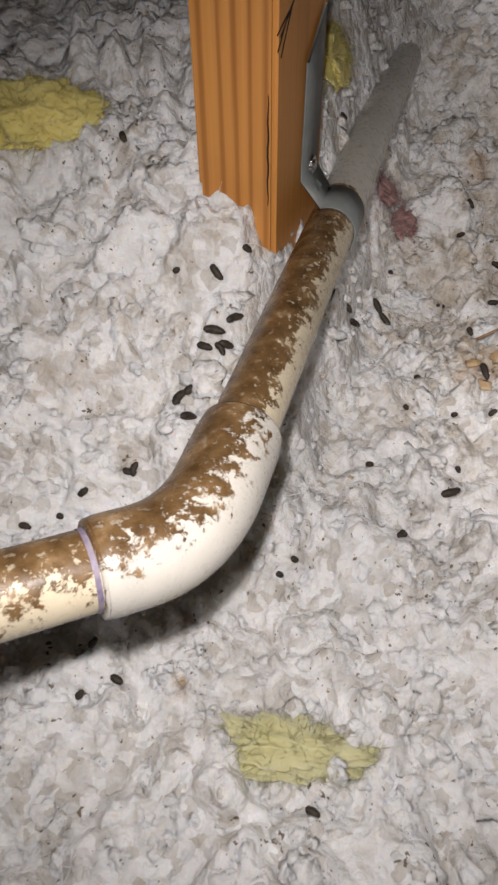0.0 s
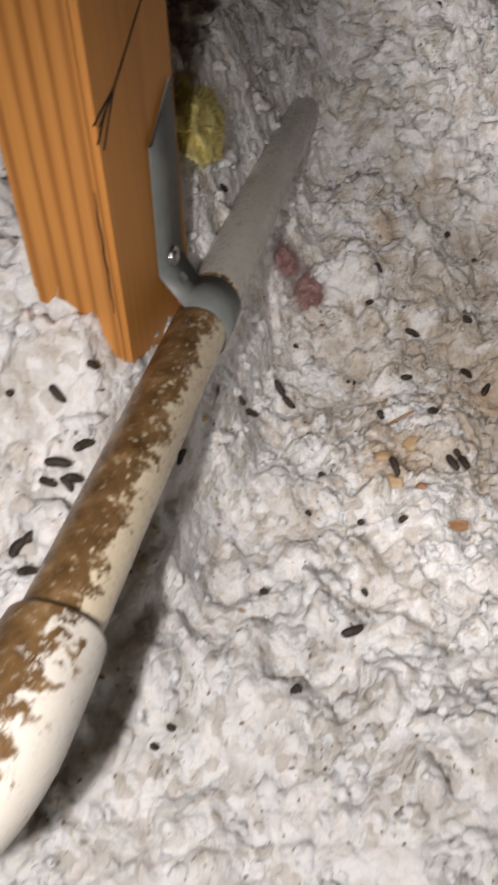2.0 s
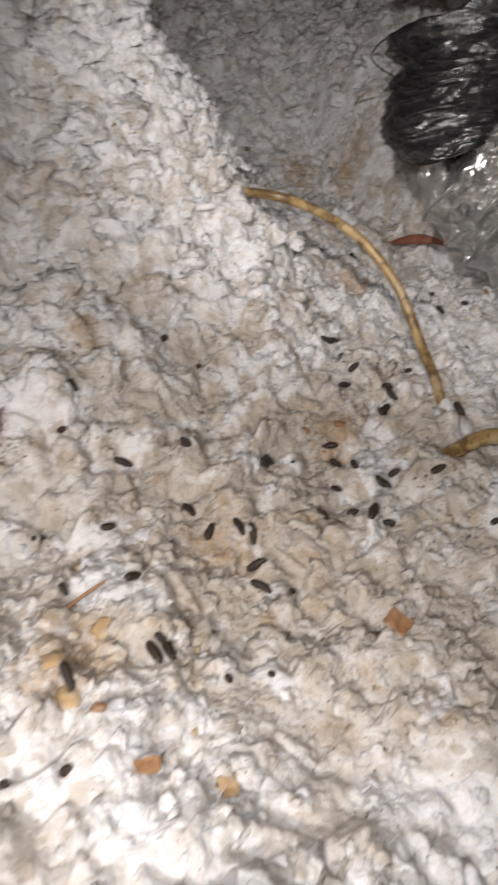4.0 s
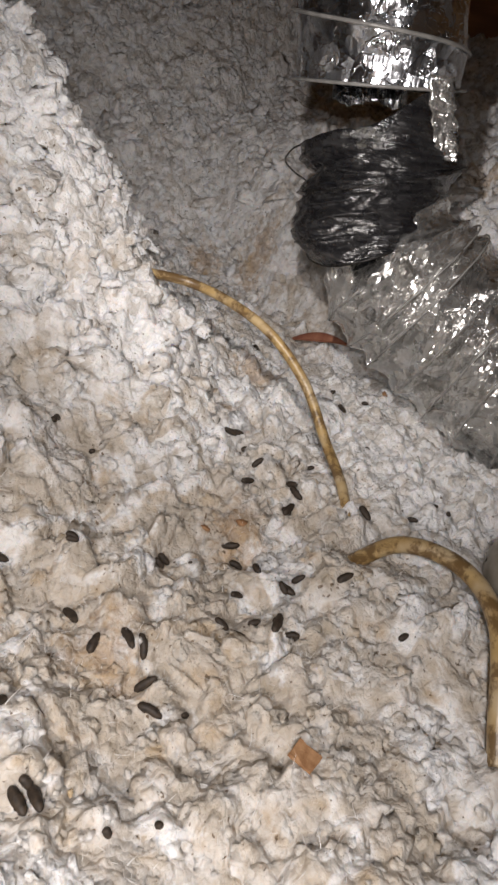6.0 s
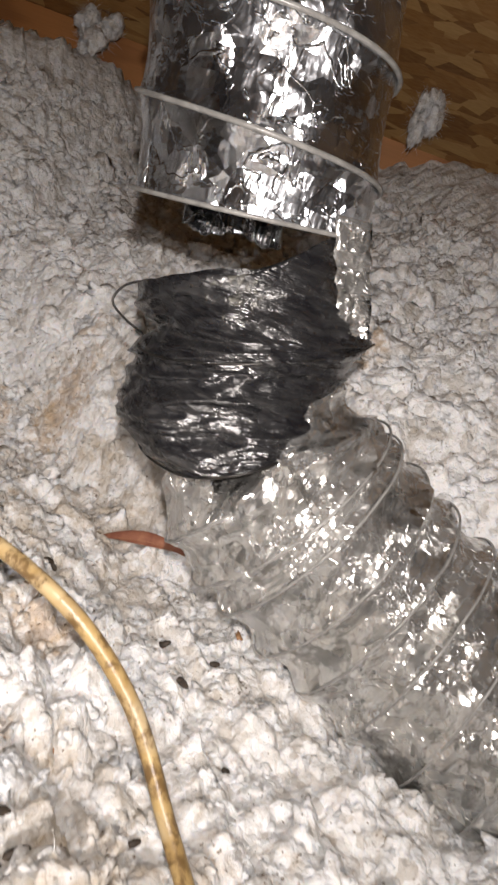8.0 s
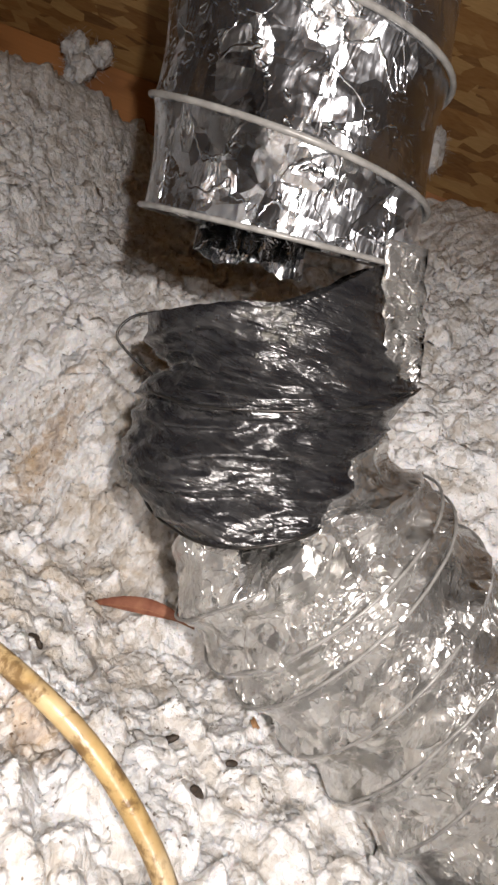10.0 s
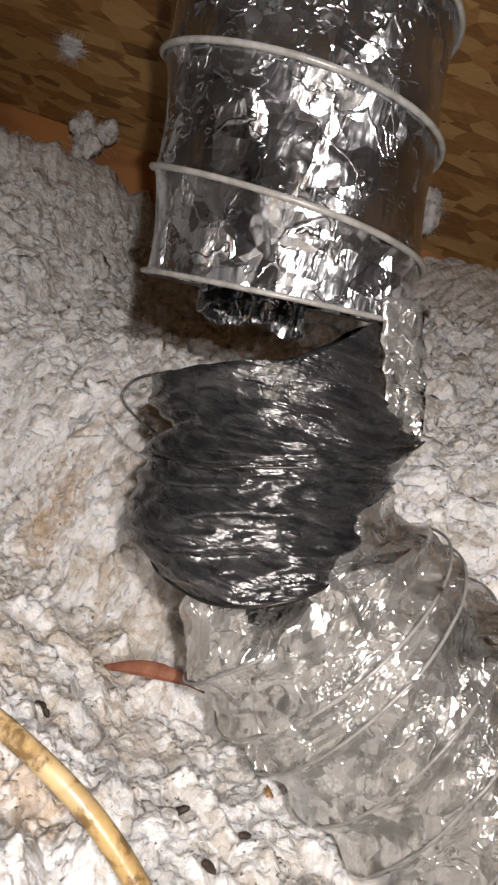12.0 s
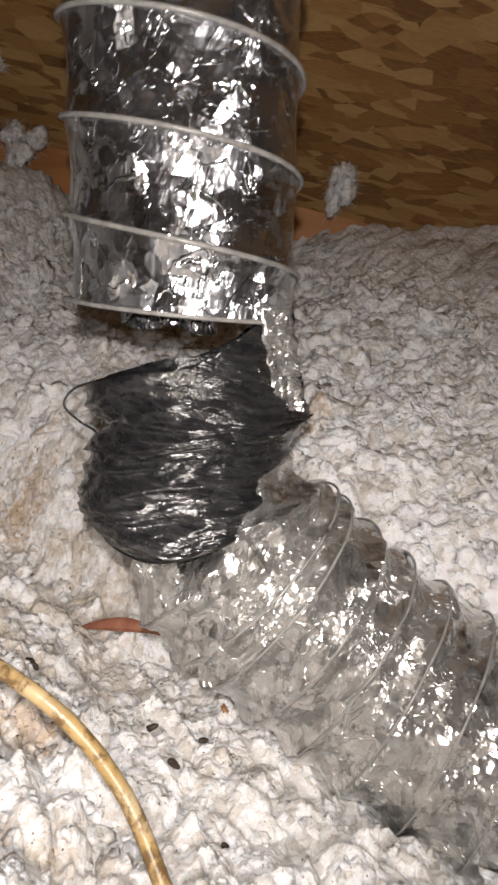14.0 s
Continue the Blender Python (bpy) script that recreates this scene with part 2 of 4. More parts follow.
def pvc_material(name, dirt_low, dirt_high, clean, turn):
    """Plastic pipe with a brown crust along its upper side."""
    n = Nodes(name, 0.32)
    geo = n.tree.nodes.new("ShaderNodeNewGeometry")
    dot = n.node("ShaderNodeVectorMath", operation="DOT_PRODUCT")
    dot.inputs[1].default_value = turn
    n.link(geo.outputs["Normal"], dot.inputs[0])
    v = n.coords()
    patch = n.noise(v, 125, 7, 0.74, 0.3)
    grain = n.noise(v, 260, 4, 0.6)
    cover = n.math("ADD", n.math("MULTIPLY", dot.outputs["Value"], 0.45), n.math("ADD", n.math("MULTIPLY", patch, 1.35), n.math("MULTIPLY", grain, 0.5)))
    cover = n.math("MULTIPLY", cover, 0.6)
    mask = n.ramp(cover, (dirt_low, 0.0), (dirt_high, 1.0))
    flecks = n.ramp(n.noise(v, 210, 5, 0.65), (0.57, 0.0), (0.62, 0.75))
    mask = n.math("MULTIPLY", mask, n.math("SUBTRACT", 1.0, n.math("MULTIPLY", flecks, n.ramp(dot.outputs["Value"], (0.35, 1.0), (0.75, 0.1)))))
    brown = n.ramp(n.noise(v, 90, 5), (0.3, (0.075, 0.04, 0.015)), (0.55, (0.17, 0.10, 0.042)), (0.75, (0.34, 0.23, 0.12)))
    white = n.ramp(n.noise(v, 30, 4), (0.35, tuple(c * 0.86 for c in clean)), (0.65, clean))
    n.color(n.mix(mask, white, brown))
    n.rough(n.ramp(grain, (0.3, 0.16), (0.7, 0.5)))
    n.bump((mask, 0.35, 0.0008), (grain, 0.15, 0.0006))
    return n.mat


def foil_material(name, tint, rough, film, fold, dust, fine):
    """Crinkled metallised film."""
    n = Nodes(name, rough, 1.0)
    v = n.coords()
    warp = n.node("ShaderNodeTexNoise", Scale=30.0, Detail=3.0)
    n.link(v, warp.inputs["Vector"])
    shift = n.node("ShaderNodeVectorMath", operation="MULTIPLY_ADD")
    shift.inputs[1].default_value = (0.010, 0.010, 0.010)
    n.link(warp.outputs["Color"], shift.inputs[0])
    n.link(v, shift.inputs[2])
    def shards(scale, stretch, turn):
        """Flat facets, each tilted its own way."""
        m = n.tree.nodes.new("ShaderNodeMapping")
        m.inputs["Scale"].default_value, m.inputs["Rotation"].default_value = stretch, turn
        n.link(shift.outputs[0], m.inputs["Vector"])
        cell = n.node("ShaderNodeTexVoronoi", Scale=scale)
        n.link(m.outputs["Vector"], cell.inputs["Vector"])
        away = n.node("ShaderNodeVectorMath", operation="SUBTRACT")
        n.link(m.outputs["Vector"], away.inputs[0])
        n.link(cell.outputs["Position"], away.inputs[1])
        tilt = n.node("ShaderNodeVectorMath", operation="SUBTRACT")
        tilt.inputs[1].default_value = (0.5, 0.5, 0.5)
        n.link(cell.outputs["Color"], tilt.inputs[0])
        dot = n.node("ShaderNodeVectorMath", operation="DOT_PRODUCT")
        n.link(away.outputs[0], dot.inputs[0])
        n.link(tilt.outputs[0], dot.inputs[1])
        return n.math("MULTIPLY", dot.outputs["Value"], scale)

    n.color(n.mix(n.ramp(n.noise(v, 24, 4), (0.52, 0.0), (0.72, dust)), tint, (0.52, 0.49, 0.42)))
    n.rough(n.ramp(n.noise(v, 45, 4), (0.35, rough * 0.7), (0.7, rough * 1.5)))
    if film:
        n.bsdf.inputs["Metallic"].default_value = 1.0 - film
        n.bsdf.inputs["Coat Weight"].default_value = 0.6
        n.bsdf.inputs["Coat Roughness"].default_value = 0.08
    crease = n.ramp(n.math("ABSOLUTE", n.math("SUBTRACT", n.noise(shift.outputs[0], 34, 3, 0.6, 0.4), 0.5)), (0.0, 1.0), (0.018, 0.0))
    pucker = n.noise(n.coords((70, 70, 22)), 1.0, 3, 0.6, 0.5)
    n.bump((shards(26 * fine, (1.0, 1.0, 0.55), (0.5, 0.3, 0.8)), 1.0, 0.032 * fold / fine), (shards(60 * fine, (0.45, 1.0, 1.0), (0.2, 0.9, 0.3)), 1.0, 0.0105 * fold / fine),
           (shards(110 * fine, (1.0, 0.6, 0.5), (0.9, 0.2, 0.5)), 1.0, 0.0032 * fold / fine), (pucker, 0.25 * fold, 0.006), (crease, 0.55, 0.0012), (n.noise(v, 320, 3), 0.06, 0.001))
    return n.mat


def liner_material():
    n = Nodes("black_liner", 0.24)
    v = n.coords((30, 30, 190), rot=(0.28, -0.22, 0))
    folds = n.noise(v, 1.0, 4, 0.55, 0.8)
    weave = n.noise(n.coords((160, 160, 1400), rot=(0.28, -0.22, 0)), 1.0, 3)
    # colour follows fold height: crest sheen and hollow shade painted into the black
    n.color(n.ramp(folds, (0.4, (0.010, 0.010, 0.012)), (0.62, (0.026, 0.026, 0.027)), (0.8, (0.055, 0.052, 0.050))))
    n.rough(n.ramp(n.noise(n.coords(), 60, 3), (0.35, 0.16), (0.7, 0.38)))
    n.bsdf.inputs["Specular IOR Level"].default_value = 1.0
    crust = n.math("ADD", n.math("MULTIPLY", near(n, n.coords(), (0.632, 0.912, 0.474), 0.036), 0.4), n.math("MULTIPLY", n.noise(n.coords(), 75, 5, 0.6), 0.8))
    crust = n.ramp(crust, (0.64, 0.0), (0.69, 0.6))
    n.color(n.mix(crust, n.bsdf.inputs["Base Color"].links[0].from_socket, (0.17, 0.165, 0.14)))
    n.bump((folds, 0.5, 0.006), (n.noise(n.coords((60, 60, 130), rot=(0.28, -0.22, 0)), 1.0, 3, 0.5), 0.6, 0.005), (weave, 0.35, 0.0007), (crust, 0.4, 0.002))
    return n.mat


def speckled(name, light, dark, rough=0.5, scale=90, metal=0.0):
    n = Nodes(name, rough, metal)
    v = n.coords()
    n.color(n.ramp(n.noise(v, scale, 5, 0.6), (0.35, dark), (0.65, light)))
    n.bump((n.noise(v, scale * 3, 4), 0.3, 0.0008))
    return n.mat


def cable_material():
    """Yellowed plastic sheath with brown grime in blotches."""
    n = Nodes("yellowed_cable_sheath", 0.34)
    v = n.coords()
    sheath = n.ramp(n.noise(v, 60, 4), (0.35, (0.34, 0.225, 0.09)), (0.65, (0.48, 0.34, 0.15)))
    grime = n.ramp(n.noise(v, 75, 5, 0.65, 0.3), (0.48, 0.0), (0.58, 0.9))
    pale = n.ramp(n.noise(v, 28, 3), (0.50, 0.0), (0.66, 0.5))
    n.color(n.mix(grime, n.mix(pale, sheath, (0.58, 0.50, 0.36)), (0.13, 0.075, 0.028)))
    n.bump((n.noise(v, 240, 4), 0.3, 0.0008), (grime, 0.3, 0.0004))
    return n.mat


def osb_material():
    """Pressed strand board: long flakes in several directions."""
    n = Nodes("strand_board", 0.6)
    out, height = None, None
    for k, (angle, sx, sy) in enumerate(((0.30, 14, 50), (-0.5, 15, 44), (1.1, 18, 46))):
        v = n.coords((sx, sy, 0.001), rot=(0, 0, angle))
        d = n.node("ShaderNodeTexVoronoi", Scale=1.0)
        n.link(v, d.inputs["Vector"])
        tone = n.ramp(d.outputs["Color"], (0.15, (0.16, 0.066, 0.016)), (0.45, (0.33, 0.155, 0.042)), (0.75, (0.50, 0.31, 0.12)))
        if out is None:
            out, height = tone, d.outputs["Distance"]
        else:
            pick = n.math("GREATER_THAN", n.math("FRACT", n.math("MULTIPLY", d.outputs["Color"], 7.3)), 0.5)
            out = n.mix(pick, out, tone)
            height = n.mix(pick, height, d.outputs["Distance"])
    grain = n.noise(n.coords((60, 300, 1), rot=(0, 0, 0.5)), 1.0, 4)
    n.color(n.mix(0.25, out, n.ramp(grain, (0.3, (0.14, 0.07, 0.02)), (0.7, (0.5, 0.33, 0.15)))))
    n.bump((height, 0.5, 0.003), (grain, 0.2, 0.001))
    return n.mat


WOOL = insulation_material("blown_insulation", 0.0, 0.6)
BED = insulation_material("gap_darkened_insulation", 0.12, 0.7)
FIBRE = speckled("white_fibre", (0.85, 0.85, 0.85), (0.70, 0.69, 0.67), 0.9, 40)
PINE = wood_material("orange_pine", (0.60, 0.27, 0.065), (0.34, 0.125, 0.025))
BOARD = wood_material("eave_lumber", (0.50, 0.22, 0.07), (0.32, 0.13, 0.04), axis=0)
OSB = osb_material()
YELLOW = fluff_material("yellow_fibre", (0.82, 0.72, 0.28), (0.66, 0.56, 0.18))
PALE = fluff_material("pale_yellow_fibre", (0.74, 0.71, 0.44), (0.62, 0.59, 0.31))
PINK = fluff_material("pink_fibre", (0.55, 0.36, 0.34), (0.42, 0.25, 0.23))
PVC_DIRTY = pvc_material("crusted_pvc", 0.528, 0.578, (0.72, 0.63, 0.46), (-0.6, 0.15, 0.6))
PVC_FAR = pvc_material("dusty_pvc", 0.80, 0.98, (0.52, 0.50, 0.45), (-0.2, 0.1, 0.8))
PVC_WHITE = pvc_material("white_pvc", 0.565, 0.625, (0.72, 0.69, 0.62), (-0.5, 0.45, 0.55))
STRAP = speckled("grey_strap_metal", (0.20, 0.215, 0.21), (0.15, 0.165, 0.16), 0.45, 60)
STEEL = speckled("bright_steel", (0.75, 0.75, 0.75), (0.5, 0.5, 0.5), 0.25, 300, 1.0)
COPPER = speckled("coppery_nail_metal", (0.60, 0.33, 0.20), (0.35, 0.18, 0.10), 0.4, 200, 0.8)
FOIL = foil_material("silver_foil", (0.80, 0.83, 0.88), 0.19, 0.02, 0.95, 0.15, 1.2)
FILM = foil_material("dusty_clear_foil", (0.74, 0.735, 0.715), 0.22, 0.15, 1.35, 0.3, 1.45)
LINER = liner_material()
COIL = speckled("cloudy_plastic_coil", (0.32, 0.315, 0.30), (0.20, 0.195, 0.185), 0.28, 120)
WIRE = speckled("dark_spring_wire", (0.05, 0.045, 0.04), (0.02, 0.02, 0.02), 0.35, 100, 0.5)
CABLE = cable_material()
PELLET = speckled("dark_dropping", (0.055, 0.038, 0.024), (0.018, 0.013, 0.010), 0.6, 400)
LEAF = speckled("reddish_dry_leaf", (0.34, 0.15, 0.09), (0.22, 0.08, 0.05), 0.5, 80)
CHIP = speckled("brown_wood_chip", (0.42, 0.24, 0.12), (0.25, 0.12, 0.05), 0.7, 200)
CRUMB = fluff_material("tan_crumb", (0.66, 0.54, 0.38), (0.46, 0.29, 0.14))
GREYPIPE = speckled("weathered_grey_pipe", (0.30, 0.28, 0.24), (0.19, 0.165, 0.13), 0.35, 50)
BLACK = speckled("dark_crack", (0.03, 0.02, 0.012), (0.015, 0.01, 0.008), 0.9)


# ---- the bed of blown insulation ----
def bed(x, y):
    """Height of the insulation's broad form."""
    s = x - (0.09 + 0.252 * (y - 0.36))
    rise = 0.75 * (y - 0.255)
    left = 0.205 + np.where(rise > 0, rise, 0.25 * rise)
    left = 0.43 - np.log1p(np.exp((0.43 - left) * 30)) / 30
    floor = 0.203 + 0.04 * np.exp(-((x - 0.30) ** 2 + (y - 0.28) ** 2) / 0.006) - 0.03 * smooth(0.22, 0.0, y)
    left = left + 0.022 * np.exp(-((x - 0.05) ** 2 + (y - 0.47) ** 2) / 0.004)
    w = 1 - smooth(-0.055, 0.035, s)
    z = floor * (1 - w) + left * w
    mound = 0.31 * np.exp(-((x - 0.295) / 0.135) ** 2 / 2 - ((y - 1.07) / 0.175) ** 2 / 2)
    z = z + mound * (1 - 0.6 * w)
    q = (x - 0.80) + 0.35 * (y - 0.9)
    right = 0.2 + 0.17 * smooth(0, 0.09, q) + 0.5 * np.maximum(0, q - 0.05)
    right = right - 0.14 * np.exp(-((x - 1.08) ** 2 + (y - 1.50) ** 2) / 0.035)
    back = np.minimum(0.2 + 0.9 * np.maximum(0, y - 1.27), 0.68) - 0.16 * np.exp(-((x - 1.10) ** 2 + (y - 1.55) ** 2) / 0.035)
    return np.minimum(np.maximum(z, np.maximum(right, back)), 0.85)


def puff(x, y, z, f, k):
    """Rounded billows with creases between them, f of them to the metre."""
    return np.sqrt((2 * noise3(x * f + 0.23 * f * y, y * f - 0.23 * f * x, z * f, k) - 1) ** 2 + 0.010)


def surface(x, y):
    """The same with its lumps, curled by a warp."""
    b = bed(x, y)
    wx = x + 0.020 * (noise3(x * 38, y * 38, b * 38, 1) - 0.5) + 0.006 * (noise3(x * 110, y * 110, b * 110, 21) - 0.5)
    wy = y + 0.020 * (noise3(x * 38, y * 38, b * 38, 2) - 0.5) + 0.006 * (noise3(x * 110, y * 110, b * 110, 22) - 0.5)
    z = b + 0.034 * (value_noise(x * 11, y * 11, 4) - 0.5) + 0.020 * (noise3(x * 27, y * 27, b * 27, 8) - 0.5)
    z = z + 0.024 * puff(wx, wy, b, 36, 3) + 0.0105 * puff(wx, wy, b, 82, 7)
    lobes = 0.0075 * (1 - np.minimum(cells(wx * 62 + 40 * b, wy * 62 - 25 * b, 13), 1) ** 2) + 0.0036 * (1 - np.minimum(cells(wx * 125 - 60 * b, wy * 125 + 50 * b, 23), 1) ** 2)
    return z + lobes + 0.003 * puff(wx, wy, b, 165, 9) - 0.021


def axis_steps(a, b, c, d, fine, coarse):
    return np.concatenate([np.arange(a, b, coarse), np.arange(b, c, fine), np.arange(c, d + coarse, coarse)])


def build_bed():
    xs, ys = axis_steps(-0.9, -0.22, 1.30, 2.4, 0.0026, 0.02), axis_steps(-0.8, 0.08, 1.75, 2.6, 0.0026, 0.02)
    gx, gy = np.meshgrid(xs, ys, indexing="ij")
    gz = surface(gx, gy)
    verts = np.stack([gx, gy, gz], -1).reshape(-1, 3)
    n = len(ys)
    i, j = np.meshgrid(np.arange(len(xs) - 1), np.arange(n - 1), indexing="ij")
    faces = np.stack([i * n + j, (i + 1) * n + j, (i + 1) * n + j + 1, i * n + j + 1], -1).reshape(-1, 4)
    ob = mesh_np("ground", verts, faces, BED)
    tagged(ob, "uneven bed of white blown attic insulation, dirty in patches", "insulation", kind="structure")


def blob(rng, subdivisions, rough):
    bm = bmesh.new()
    bmesh.ops.create_icosphere(bm, subdivisions=subdivisions, radius=1)
    off = Vector(rng.uniform(-50, 50, 3))
    v = []
    for p in bm.verts:
        k = 1 + rough * (noise.noise(p.co * 1.3 + off) + 0.6 * noise.noise(p.co * 2.9 + off) + 0.4 * noise.noise(p.co * 6.5 + off))
        v.append(tuple(p.co * k))
    f = [[w.index for w in face.verts] for face in bm.faces]
    bm.free()
    return np.array(v), np.array(f)


def dome(shape, cut):
    """The upper part of a blob, for tufts sunk in the bed."""
    v, f = shape
    return v, f[v[f][:, :, 2].max(1) > cut]


def build_tufts():
    rng = np.random.default_rng(4)
    verts, faces, base = [], [], 0
    for count, level, low, high, rough, dirty in ((1500, 3, 0.005, 0.011, 0.6, 0.0), (7000, 2, 0.0020, 0.0046, 0.65, 0.5)):
        shapes = [dome(blob(rng, level, rough), -0.25) for _ in range(26)]
        xs, ys = rng.uniform(-0.25, 1.25, count * 2), rng.uniform(0.05, 1.75, count * 2)
        off = xs - 0.40 * ys - 0.17
        keep = (off > -0.42) & (off < np.where(ys < 0.75, 0.36, 0.62))
        keep &= rng.random(count * 2) < (1 - dirty * smooth(0.10, 0.40, np.hypot(xs - 0.40, ys - 0.62)) * 0.75)
        xs, ys = xs[keep], ys[keep]
        sizes = rng.uniform(low, high, len(xs)) * (0.75 + 0.5 * value_noise(xs * 9, ys * 9, 12)) * np.where(ys < 1.15, 1.0, 1.5) * np.where((xs > 0.86) | ((ys > 0.8) & (xs < 0.52)), 1.7, 1.0)
        z = surface(xs, ys)
        for x, y, zz, r in zip(xs, ys, z, sizes):
            v, f = shapes[rng.integers(len(shapes))]
            a = rng.uniform(0, 6.28)
            c, t = math.cos(a), math.sin(a)
            sx, sy, sz = r * rng.uniform(0.8, 1.5), r * rng.uniform(0.7, 1.1), r * rng.uniform(0.6, 1.0)
            px, py = v[:, 0] * sx, v[:, 1] * sy
            lean = rng.uniform(-0.4, 0.4, 2)
            pz = v[:, 2] * sz + lean[0] * px + lean[1] * py
            verts.append(np.stack([x + px * c - py * t, y + px * t + py * c, zz + pz - 0.45 * r], 1))
            faces.append(f + base)
            base += len(v)
    tagged(mesh_np("insulation_tufts", np.concatenate(verts), np.concatenate(faces), WOOL), "loose cottony tufts of white blown insulation", "insulation", kind="stuff")


def strands(rng, roots, length, thin, outward):
    """Curled hair-thin ribbons rising from their roots, as vertices and quads."""
    m, steps = len(roots), 5
    d = rng.normal(size=(m, 3)) * (1, 1, 0.7) + outward
    d /= np.linalg.norm(d, axis=1)[:, None]
    curl = rng.normal(size=(m, 3))
    size = length * rng.uniform(0.35, 1.0, m)[:, None]
    wide = np.cross(d, rng.normal(size=(m, 3)))
    wide *= thin / np.linalg.norm(wide, axis=1)[:, None]
    rows = []
    for k in range(steps):
        t = k / (steps - 1)
        p = roots + (d * t + 0.45 * curl * t * t) * size
        w = wide * (1 - 0.7 * t)
        rows.append(np.stack([p - w, p + w], 1))
    v = np.stack(rows, 1).reshape(-1, 3)
    i, k = np.meshgrid(np.arange(m), np.arange(steps - 1), indexing="ij")
    o = (i * steps + k) * 2
    return v, np.stack([o, o + 1, o + 3, o + 2], -1).reshape(-1, 4)


def build_fibres():
    rng = np.random.default_rng(17)
    n = 90000
    xs, ys = rng.uniform(-0.25, 1.45, n), rng.uniform(0.05, 1.75, n)
    off = xs - 0.40 * ys - 0.17
    keep = (off > -0.42) & (off < np.where(ys < 0.75, 0.36, 0.80)) & (value_noise(xs * 40, ys * 40, 15) > 0.42)
    xs, ys = xs[keep], ys[keep]
    roots = np.stack([xs, ys, surface(xs, ys) - 0.001], 1)
    v, f = strands(rng, roots, 0.007, 0.00026, (0, 0, 0.35))
    tagged(mesh_np("insulation_fibres", v, f, FIBRE), "fine stray white fibres standing off the blown insulation", "insulation", kind="stuff")


build_bed()
build_tufts()
build_fibres()


# ---- the roof over the eave ----
def beam(name, a, b, width, height, material, up=(0, 0, 1), bevel=0.003):
    """A squared timber from a to b as a bevelled mesh with its length along local x."""
    a, b = Vector(a), Vector(b)
    bm = bmesh.new()
    bmesh.ops.create_cube(bm, size=1)
    bmesh.ops.scale(bm, vec=((b - a).length, width, height), verts=bm.verts)
    bmesh.ops.bevel(bm, geom=list(bm.edges), offset=bevel, segments=2, affect="EDGES")
    ob = part(name, bm, material, smooth=False)
    x = (b - a).normalized()
    y = Vector(up).cross(x).normalized()
    z = x.cross(y)
    ob.matrix_world = Matrix.Translation((a + b) / 2) @ Matrix((x, y, z)).transposed().to_4x4()
    return ob


ALONG = Vector((0.75, -0.66, 0)).normalized()
INWARD = Vector((-0.66, -0.75, 0)).normalized()
EAVE = Vector((0.98, 1.95, 0.70))
SLOPE = (INWARD * 0.87 + Vector((0, 0, 0.5))).normalized()
roof = beam("ceiling", EAVE - ALONG * 2.6 + SLOPE * 1.2, EAVE + ALONG * 2.6 + SLOPE * 1.2, 3.2, 0.012, OSB, up=ALONG.cross(SLOPE))
tagged(roof, "bare strand board roof deck over the attic", "roof deck", kind="structure")
eave = beam("trim", EAVE - ALONG * 2.2 + INWARD * 0.06 + Vector((0, 0, -0.02)), EAVE + ALONG * 2.2 + INWARD * 0.06 + Vector((0, 0, -0.02)), 0.038, 0.14, BOARD)
tagged(eave, "rough sawn lumber along the eave under the deck", "lumber", kind="structure")
# walls out of view, added only to enclose the space
for name, centre, direction in (("unseen_wall_south", INWARD * 2.2, ALONG), ("unseen_wall_west", ALONG * -1.5, INWARD), ("unseen_wall_east", ALONG * 2.4, INWARD)):
    c = Vector((0.5, 0.8, 1.0)) + centre
    w = beam(name, c - direction * 2.9, c + direction * 2.9, 0.02, 3.4, OSB)
    tagged(w, "unseen strand board wall added to close the attic", "wall", kind="structure")


# ---- post and drain pipe ----
def build_post():
    u, v = Vector((-0.946, 0.326, 0)), Vector((0.326, 0.946, 0))
    corner = Vector((0.085, 0.450, 0))
    c = corner + u * 0.025 + v * 0.046
    bm = bmesh.new()
    bmesh.ops.create_cube(bm, size=1)
    bmesh.ops.scale(bm, vec=(0.05, 0.092, 1.0), verts=bm.verts)
    bmesh.ops.bevel(bm, geom=[e for e in bm.edges if abs((e.verts[0].co - e.verts[1].co).z) > 0.5], offset=0.003, segments=3, affect="EDGES")
    post = part("wooden_post", bm, PINE, smooth=False)
    post.matrix_world = Matrix.Translation((c.x, c.y, 0.72)) @ Matrix((-u, v, Vector((0, 0, 1)))).transposed().to_4x4()
    tagged(post, "orange stained pine post standing in the insulation", "post")
    # long split beside the front corner
    line = [(0.0205 + 0.0003 * math.sin(k * 1.7), -0.0462, -0.345 + k * 0.0048) for k in range(14)]
    vv, ff = tube_rings(line, [0.0002 + 0.0004 * math.sin(math.pi * (k + 0.5) / 14) for k in range(14)], 6)
    under(mesh_np("split", vv, ff, BLACK), post, "thin dark split in the wood")
    for ends in (((-0.041, -0.256), (-0.020, -0.243), (0.010, -0.222), (0.038, -0.203)), ((-0.045, -0.262), (-0.034, -0.252), (-0.024, -0.245)),
                 ((-0.040, -0.266), (-0.033, -0.257), (-0.024, -0.246)), ((-0.046, -0.254), (-0.036, -0.250), (-0.025, -0.246))):
        v0, f0 = tube_rings(spline([(0.0252, y, z) for y, z in ends], 6), 0.0004, 5)
        under(mesh_np("scratch", v0, f0, BLACK), post, "dark scribed scratch")
    return post, u, v, corner


POST, PU, PV, CORNER = build_post()

PIPE_R = 0.0162
